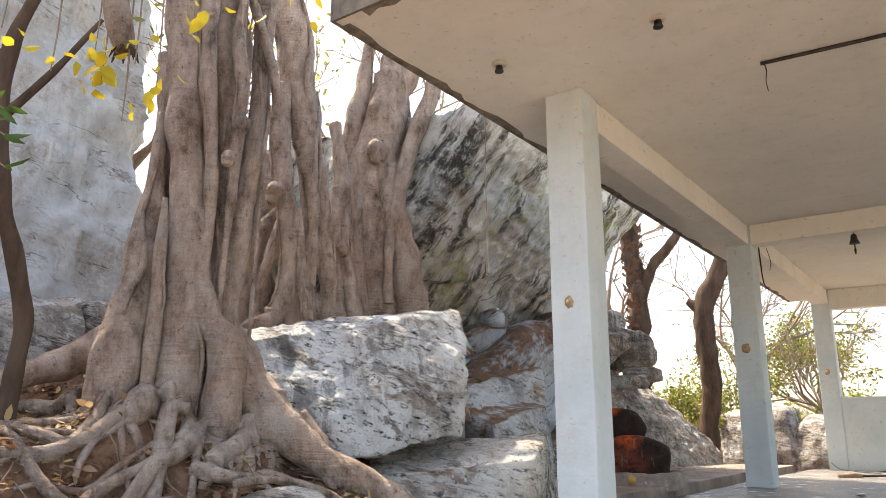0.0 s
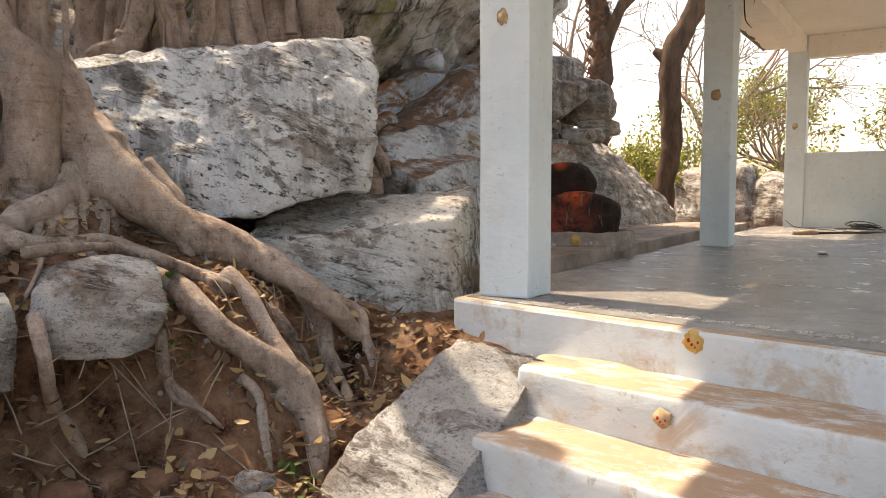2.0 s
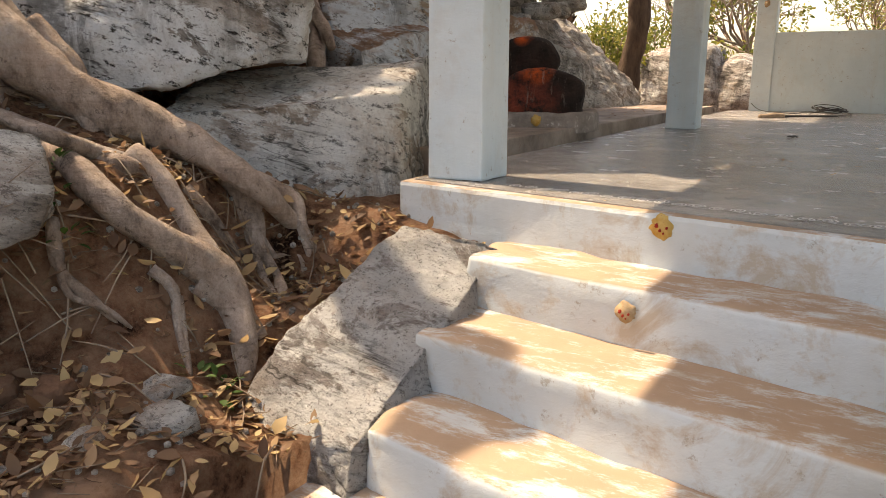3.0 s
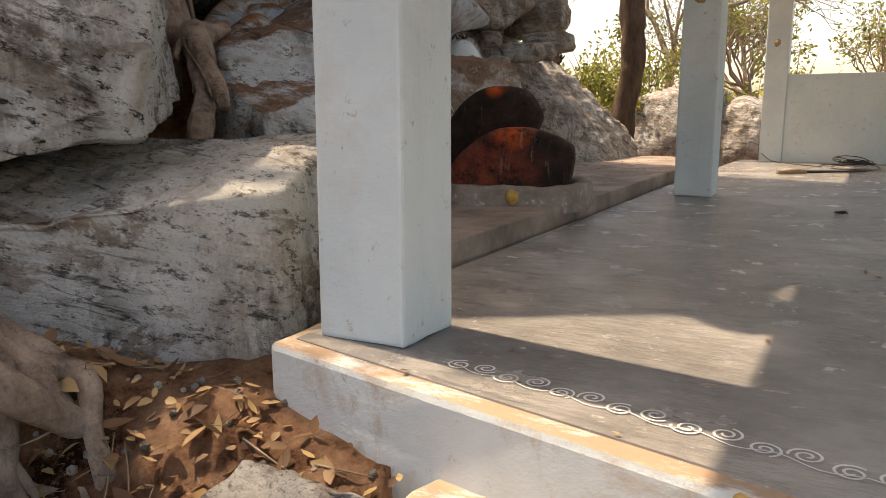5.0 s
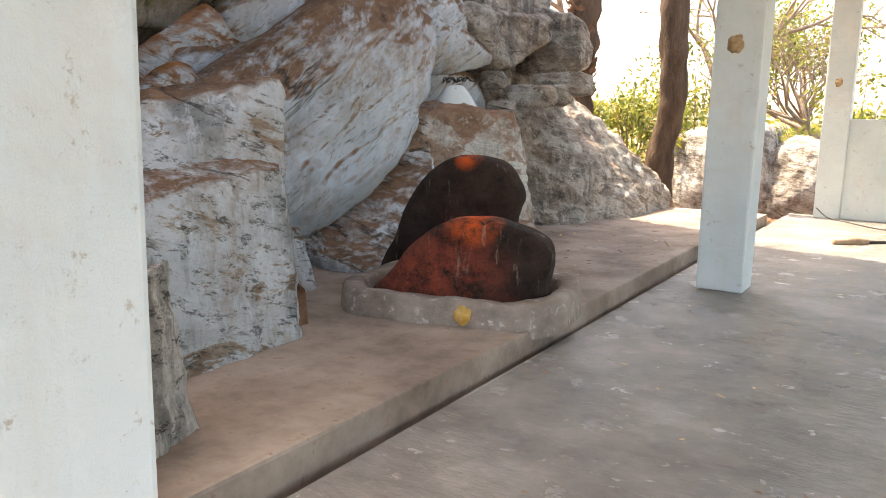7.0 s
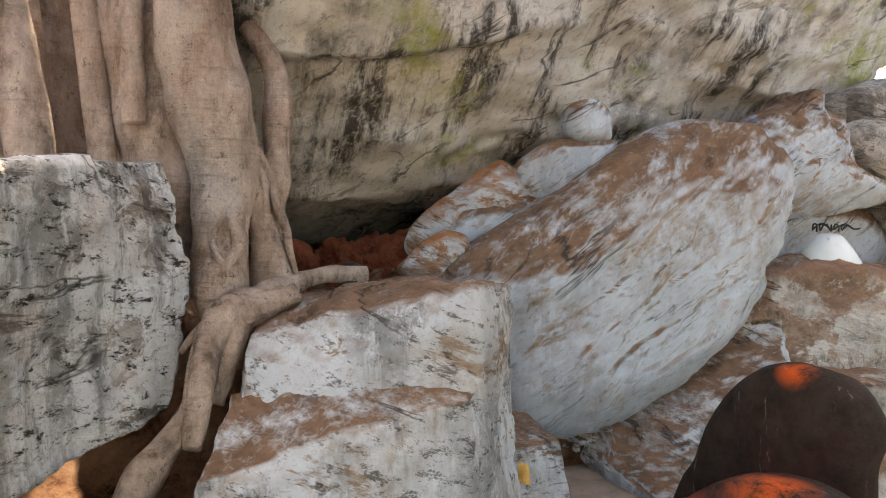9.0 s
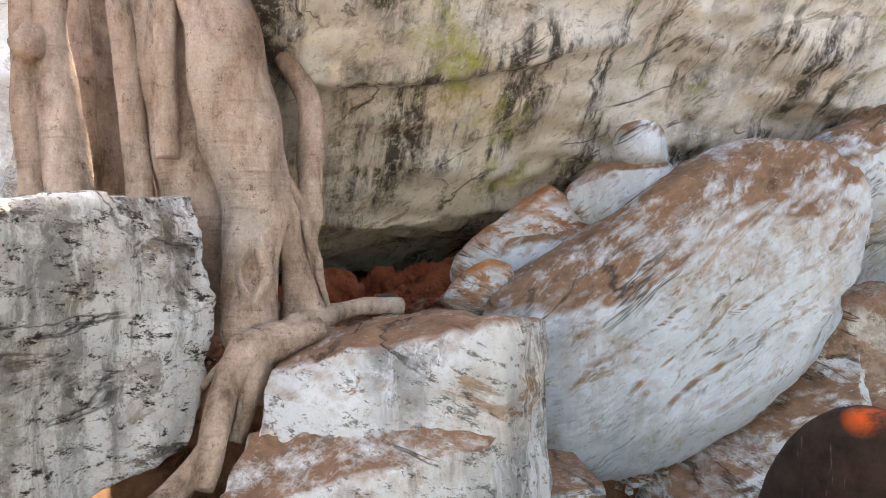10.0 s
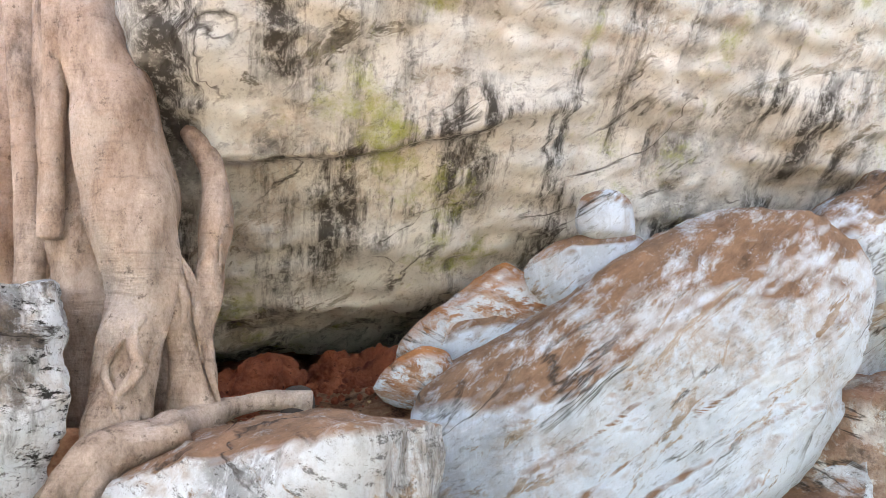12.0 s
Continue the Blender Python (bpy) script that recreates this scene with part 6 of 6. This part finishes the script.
part("turmeric_daub", daub_bm((-0.78, 2.425, 0.155), (0.96, 0.26, 0), (0, 0.1, 1), 0.04, 0.045, 3.0, 0.012), TURMERIC, kerb, "yellow turmeric daub")
along = (1.0, -0.195, 0)
for k, (x, y, z, s) in enumerate(((0.945, -0.384, -0.05, 0.046), (0.93, -0.74, -0.28, 0.036), (1.05, -1.1, -0.47, 0.03))):
    mark = empty("turmeric_mark", (x, y, z), "yellow turmeric patch with red dots on the step riser", "painted mark", "riser marks")
    part("patch", daub_bm((x, y - 0.012, z), along, (0, 0, 1), s, s, 2.0 + k), TURMERIC if k == 0 else RUST, mark)
    for dx, dz, dr in ((-0.4, 0.05, 0.13), (-0.1, -0.3, 0.1), (0.45, -0.05, 0.08), (0.2, -0.5, 0.06)):
        part("dot", daub_bm((x + dx * s, y - 0.016 - dx * s * 0.195, z + dz * s), along, (0, 0, 1), s * dr, s * dr * 1.4, k + dx, 0.006), KUMKUM, mark)
for x, y, z, s in ((-0.15, -0.004, 1.45, 0.042), (-0.16, 4.496, 1.54, 0.06), (-0.15, 9.596, 1.6, 0.05)):
    tagged(mesh_object("turmeric_mark", daub_bm((x, y, z), (1, 0, 0), (0, 0, 1), s * 0.8, s, x + y), RUST), "rubbed brown turmeric spot on the column", "painted mark", "column marks")
tagged(mesh_object("turmeric_mark", daub_bm((-1.88, 2.36, 0.3), (-0.2, 0.95, 0), (0, 0, 1), 0.03, 0.09, 4.0, 0.03), TURMERIC), "yellow turmeric smear on the plinth stone", "painted mark")

# ---- chalk drawing along the plinth's edge ----
bm = bmesh.new()


def ribbon(pts, width=0.006):
    prev = None
    for k, p in enumerate(pts):
        q = pts[min(k + 1, len(pts) - 1)]
        o = pts[max(k - 1, 0)]
        d = Vector((q[0] - o[0], q[1] - o[1], 0)).normalized()
        n = Vector((-d.y, d.x, 0)) * width / 2
        a, b = bm.verts.new((p[0] + n.x, p[1] + n.y, 0.0035)), bm.verts.new((p[0] - n.x, p[1] - n.y, 0.0035))
        if prev:
            bm.faces.new((prev[0], prev[1], b, a))
        prev = (a, b)


for k in range(22):
    x = 0.2 + 0.075 * k
    y = -0.03 - 0.2 * (x - 0.15) + 0.02 * (k % 2)
    turn = 1 if k % 2 else -1
    ribbon([(x + (0.006 + 0.028 * s / 40) * math.cos(turn * s * 0.28 + k), y + (0.006 + 0.028 * s / 40) * math.sin(turn * s * 0.28 + k)) for s in range(41)])
ribbon([(0.15 + 0.02 * s, -0.045 - 0.004 * s + 0.012 * math.sin(s * 0.8)) for s in range(84)], 0.004)
tagged(mesh_object("chalk_drawing", bm, CHALK), "faded white rice-chalk scrolls along the floor edge", "floor drawing")


# ---- fittings of the pavilion ----
def turned_bm(profile, at, sides=20):
    """A body turned about the upright through at, from rows of (radius, height)."""
    bm = bmesh.new()
    rings = [[bm.verts.new((at[0] + r * math.cos(2 * math.pi * k / sides), at[1] + r * math.sin(2 * math.pi * k / sides), at[2] + z)) for k in range(sides)] for r, z in profile]
    for r0, r1 in zip(rings, rings[1:]):
        for k in range(sides):
            bm.faces.new((r0[k], r0[(k + 1) % sides], r1[(k + 1) % sides], r1[k]))
    bm.faces.new(rings[0][::-1])
    bm.faces.new(rings[-1])
    bmesh.ops.recalc_face_normals(bm, faces=bm.faces[:])
    return bm


CREAM = plain("aged_plastic", (0.45, 0.42, 0.36), (0.58, 0.54, 0.47), 30, 0.5)
for x, y in ((-0.29, -0.64), (0.78, -0.57)):
    holder = empty("lamp_holder", (x, y, 3.0), "empty round ceiling lamp holder without bulb", "lamp holder", "ceiling lamp holders")
    part("rose", turned_bm([(0.05, 0), (0.05, -0.012), (0.035, -0.022)], (x, y, 3.0)), CREAM, holder)
    part("socket", turned_bm([(0.022, -0.02), (0.024, -0.05), (0.03, -0.055), (0.03, -0.065), (0.02, -0.07)], (x, y, 3.0)), METAL, holder)
conduit = empty("ceiling_conduit", (1.16, 0.36, 3.0), "dark conduit with loose wires on the ceiling", "conduit")
part("pipe", tube_bm([(1.14, 0.36, 2.985, 0.013), (1.9, 0.42, 2.985, 0.013), (3.2, 0.5, 2.985, 0.013)], 8, 0.1, 0.02), METAL, conduit)
part("wire", tube_bm([(1.16, 0.36, 2.985, 0.004), (1.17, 0.37, 2.93, 0.004), (1.16, 0.37, 2.86, 0.003), (1.17, 0.36, 2.78, 0.003)], 5, 0.03, 0.1), CABLE, conduit)
bell = empty("temple_bell", (1.07, 4.6, 2.66), "small brass bell hanging under the roof beam", "bell")
bell_body = part("body", turned_bm([(0.012, 0.06), (0.03, 0.05), (0.036, 0.0), (0.055, -0.05), (0.05, -0.052)], (1.07, 4.6, 2.68)), METAL, bell)
part("clapper", turned_bm([(0.006, 0.0), (0.006, -0.1), (0.014, -0.12), (0.006, -0.17)], (1.07, 4.6, 2.68), 10), METAL, bell_body)
part("hook", tube_bm([(1.07, 4.6, 2.77, 0.006), (1.07, 4.6, 2.735, 0.006)], 6, 0.02, 0), METAL, bell)
wire = empty("hanging_wire", (0.03, 4.8, 2.9), "black wire hanging beside the column", "wire")
part("strand", tube_bm([(0.012, 4.82, 2.98, 0.008), (0.015, 4.84, 2.7, 0.008), (0.03, 4.82, 2.4, 0.008), (0.05, 4.83, 2.3, 0.006), (0.1, 4.85, 2.24, 0.004)], 6, 0.04, 0.1), CABLE, wire)
part("strand", tube_bm([(0.1, 4.84, 2.76, 0.004), (0.13, 4.85, 2.6, 0.004), (0.11, 4.85, 2.48, 0.003)], 5, 0.03, 0.1), CABLE, wire)
cord = empty("rope", (-0.8, -0.02, 2.4), "thin frayed rope hanging from the roof edge", "rope")
part("strand", tube_bm([(-0.8, -0.02, 3.0, 0.003), (-0.8, -0.025, 2.4, 0.003), (-0.79, -0.02, 2.0, 0.004), (-0.8, -0.02, 1.72, 0.006)], 5, 0.04, 0.3), TWIG, cord)
broom = empty("broom", (0.5, 7.5, 0.02), "grass broom lying on the cement floor", "broom")
part("bristles", tube_bm([(0.2, 7.28, 0.02, 0.03), (0.32, 7.38, 0.028, 0.045), (0.46, 7.5, 0.025, 0.03)], 12, 0.03, 0.3), TWIG, broom, "brown grass bristles")
part("handle", tube_bm([(0.45, 7.49, 0.022, 0.018), (0.75, 7.73, 0.02, 0.013), (1.05, 7.97, 0.018, 0.012)], 8, 0.1, 0.05), CABLE, broom, "dark handle")
cable = empty("cable_tangle", (0.8, 8.8, 0.01), "tangle of black cable on the floor by the parapet", "cable")
part("lead", tube_bm([(-0.25, 9.57, 0.12, 0.006), (-0.1, 9.4, 0.03, 0.006), (0.1, 9.3, 0.008, 0.006), (0.35, 8.95, 0.008, 0.006), (0.55, 8.75, 0.008, 0.006)], 6, 0.05, 0), CABLE, cable)
for k in range(7):
    r, cx, cy = rng.uniform(0.14, 0.3), 0.85 + rng.gauss(0, 0.1), 8.8 + rng.gauss(0, 0.12)
    part("loop", tube_bm([(cx + r * math.cos(a * 0.52), cy + r * 0.8 * math.sin(a * 0.52), 0.012 + 0.012 * k + 0.05 * max(0, math.sin(a * 0.52 + k)), 0.006) for a in range(13)], 6, 0.05, 0), CABLE, cable)
ringlet = empty("dark_ring", (0.94, 3.81, 0.01), "small dark curled scrap on the floor", "scrap")
part("band", tube_bm([(0.94 + 0.035 * math.cos(a * 0.6), 3.81 + 0.035 * math.sin(a * 0.6), 0.009 + 0.004 * a % 0.01, 0.007) for a in range(10)], 6, 0.02, 0.1), CABLE, ringlet)
lingam = empty("white_cone_stone", (-2.36, 4.76, 1.13), "small whitewashed cone-shaped stone on the rock terrace", "shrine stone")
part("body", turned_bm([(0.2, -0.06), (0.19, 0.02), (0.13, 0.12), (0.075, 0.19), (0.04, 0.205)], (-2.36, 4.76, 1.13), 28), WHITE, lingam)
for k in range(5):
    part("wire", tube_bm([(-2.44 + 0.05 * k + 0.04 * math.cos(a), 4.7 + 0.02 * a, 1.345 + 0.05 * abs(math.sin(a + k)), 0.005) for a in range(7)], 5, 0.02, 0.1), CABLE, lingam)

# ---- small stones, stump and litter on the slope ----
for k, (x, y, s, h, word) in enumerate(((-0.52, -1.84, 0.07, 0.075, "brown"), (-0.67, -1.93, 0.07, 0.07, "brown"), (-0.7, -2.1, 0.09, 0.08, "brown flat"), (-0.3, -1.62, 0.08, 0.05, "grey"), (-0.12, -1.75, 0.09, 0.07, "pale"), (-0.95, -2.3, 0.06, 0.05, "brown"), (-0.4, -2.15, 0.07, 0.05, "brown"), (-0.2, -1.95, 0.05, 0.04, "grey"))):
    z = ground_height(x, y) - 0.02
    rock("stone", [(x - s, y - s, z), (x + s, y - s * 0.8, z), (x + s, y + s, z), (x - s, y + s * 0.7, z)], [(x - s * 0.9, y - s * 0.9, z + h), (x + s * 0.9, y - s * 0.8, z + h * 0.9), (x + s, y + s * 0.8, z + h * 1.2), (x - s, y + s * 0.7, z + h * 1.1)], SOIL_CLOD if word.startswith("brown") else GRANITE_BARE, word + " loose stone on the red soil", 0.4, 0.02, 60.0 + k, 10, "stone", group="loose stones")
stump = empty("root_stump", (-0.6, -1.53, -0.45), "bleached broken root stump with splayed rootlets", "root stump")
part("loop", tube_bm([(-0.68, -1.5, -0.4, 0.02), (-0.67, -1.52, -0.34, 0.03), (-0.63, -1.53, -0.36, 0.025), (-0.6, -1.54, -0.42, 0.03), (-0.57, -1.55, -0.5, 0.04)], 10, 0.02, 0.15), BARK, stump)
for k in range(7):
    part("rootlet", tube_bm([(-0.57, -1.55, -0.48, 0.018), (-0.55 + 0.02 * k - 0.06, -1.57 - 0.01 * k, -0.58, 0.012), (-0.5 + 0.03 * k - 0.08, -1.6 - 0.012 * k, -0.7, 0.005)], 6, 0.03, 0.2, k), BARK, stump)
twigs = empty("dry_twig_bunch", (-0.85, -1.85, -0.1), "bunch of pale dry twigs by the loose stone", "twigs")
for k in range(22):
    d = any_way(0.4)
    p = Vector((-0.9, -1.85, ground_height(-0.9, -1.85) + 0.1))
    part("twig", tube_bm([(*(p + any_way() * 0.05), 0.004), (*(p + d * 0.16 + Vector((0, 0, 0.03))), 0.003), (*(p + d * rng.uniform(0.25, 0.45) + any_way() * 0.04), 0.0015)], 4, 0.06, 0.1, k), TWIG, twigs)
for x, y in ((-0.85, -1.55), (-0.75, -1.6), (-0.95, -1.5), (-0.36, -1.42), (-0.3, -1.38), (-2.45, 1.42)):
    z = ground_height(x, y)
    plant = empty("seedling", (x, y, z), "small dark green seedling in the leaf litter", "plant", "seedlings")
    for k in range(12):
        bm = bmesh.new()
        d = any_way(0.4) + Vector((0, 0, 0.5))
        add_leaf(bm, Vector((x, y, z)) + d * rng.uniform(0.02, 0.07), d, Vector((0, 0, 1)), 0.05, 0.028)
        part("leaf", bm, GREEN_LEAF, plant)
bm, tw, peb = bmesh.new(), bmesh.new(), bmesh.new()
count = 0
while count < 9500:
    x, y = rng.uniform(-3.2, 0.35), rng.uniform(-3.8, -0.15)
    if noise.noise(Vector((x * 2.2, y * 2.2, 3))) + rng.uniform(-0.3, 0.6) < 0.0:
        continue
    z = soil_height(x, y)
    add_leaf(bm, Vector((x, y, z + rng.uniform(0.004, 0.02))), any_way(0.25), Vector((rng.gauss(0, 0.4), rng.gauss(0, 0.4), 1)), rng.uniform(0.025, 0.07), rng.uniform(0.014, 0.035), rng.uniform(-0.5, 0.4))
    if count % 6 == 0:
        d = any_way(0.15) * rng.uniform(0.03, 0.12)
        tube_bm([(x, y, z + 0.012, 0.002), (x + d.x, y + d.y, z + 0.018 + d.z, 0.0012)], 3, 0.2, 0, 0, False, tw)
    if count % 8 == 0:
        r = rng.uniform(0.004, 0.016)
        bmesh.ops.create_icosphere(peb, subdivisions=1, radius=r, matrix=Matrix.Translation((x + 0.05, y + 0.05, soil_height(x + 0.05, y + 0.05) + r * 0.3)))
    count += 1
for k in range(1100):
    x, y = rng.uniform(-2.4, 0.2), rng.uniform(-3.2, -0.3)
    z = soil_height(x, y)
    add_leaf(bm, Vector((x, y, z + rng.uniform(0.006, 0.03))), any_way(0.35), Vector((rng.gauss(0, 0.5), rng.gauss(0, 0.5), 1)), rng.uniform(0.06, 0.11), rng.uniform(0.03, 0.055), rng.uniform(-0.6, 0.5))
    if k % 3 == 0:
        d = any_way(0.2) * rng.uniform(0.1, 0.3)
        tube_bm([(x, y, z + 0.01, 0.004), (x + d.x * 0.5 + 0.02, y + d.y * 0.5, soil_height(x + d.x * 0.5, y + d.y * 0.5) + 0.02, 0.003), (x + d.x, y + d.y, soil_height(x + d.x, y + d.y) + 0.012, 0.0015)], 4, 0.06, 0.2, k, False, tw)
for k in range(700):
    x, y = rng.uniform(-3.0, -1.2), rng.uniform(0.9, 2.3)
    z = soil_height(x, y)
    add_leaf(bm, Vector((x, y, z + 0.01)), any_way(0.25), Vector((0, 0, 1)), rng.uniform(0.02, 0.05), rng.uniform(0.012, 0.025))
tagged(mesh_object("leaf_litter", bm, DRY_LEAF), "brown and tan dry leaves strewn on the soil", "leaf litter", kind="stuff")
tagged(mesh_object("twig_litter", tw, TWIG), "broken dry twigs strewn on the soil", "twig litter", kind="stuff")
tagged(mesh_object("grit", peb, GRANITE_BARE), "small grit on the red soil", "grit", kind="stuff")
bm = bmesh.new()
for k in range(170):
    x, y = rng.uniform(-0.3, 3.0), rng.uniform(-0.3, 9.5)
    add_leaf(bm, Vector((x, y, 0.006)), any_way(0.02), Vector((0, 0, 1)), rng.uniform(0.02, 0.06), rng.uniform(0.008, 0.02), rng.uniform(-0.2, 0.0))
for k in range(190):
    x, y = rng.uniform(-1.9, -0.65), rng.uniform(3.6, 8.5)
    add_leaf(bm, Vector((x, y, 0.108)), any_way(0.02), Vector((0, 0, 1)), rng.uniform(0.03, 0.08), rng.uniform(0.012, 0.03), rng.uniform(-0.2, 0.0))
tagged(mesh_object("floor_litter", bm, DRY_LEAF), "scattered dry leaves on the cement", "leaf litter", kind="stuff")
peb = bmesh.new()
for k in range(260):
    u = rng.random()
    x, y = -2.42 - 0.25 * u + rng.gauss(0, 0.05), 3.0 + 1.1 * u + rng.gauss(0, 0.06)
    r = rng.uniform(0.008, 0.035)
    bmesh.ops.create_icosphere(peb, subdivisions=1, radius=r, matrix=Matrix.Translation((x, y, 0.22 + 0.34 * u + rng.uniform(-0.02, 0.03))) @ Matrix.Diagonal((1, rng.uniform(0.6, 1), rng.uniform(0.5, 0.9), 1)))
tagged(mesh_object("rubble", peb, WASHED_WORN, False), "loose pale rubble under the leaning slab", "rubble", kind="stuff")
peb = bmesh.new()
for k in range(420):
    x, y = rng.uniform(-3.8, -2.85), rng.uniform(1.35, 2.9)
    r = rng.uniform(0.008, 0.03)
    bmesh.ops.create_icosphere(peb, subdivisions=1, radius=r, matrix=Matrix.Translation((x, y, ground_height(x, y) + rng.uniform(0.0, 0.09))) @ Matrix.Diagonal((1, rng.uniform(0.6, 1), rng.uniform(0.5, 0.9), 1)))
tagged(mesh_object("soil_crumbs", peb, RED_SOIL, False), "crumbs of red soil under the overhang", "soil", kind="stuff")
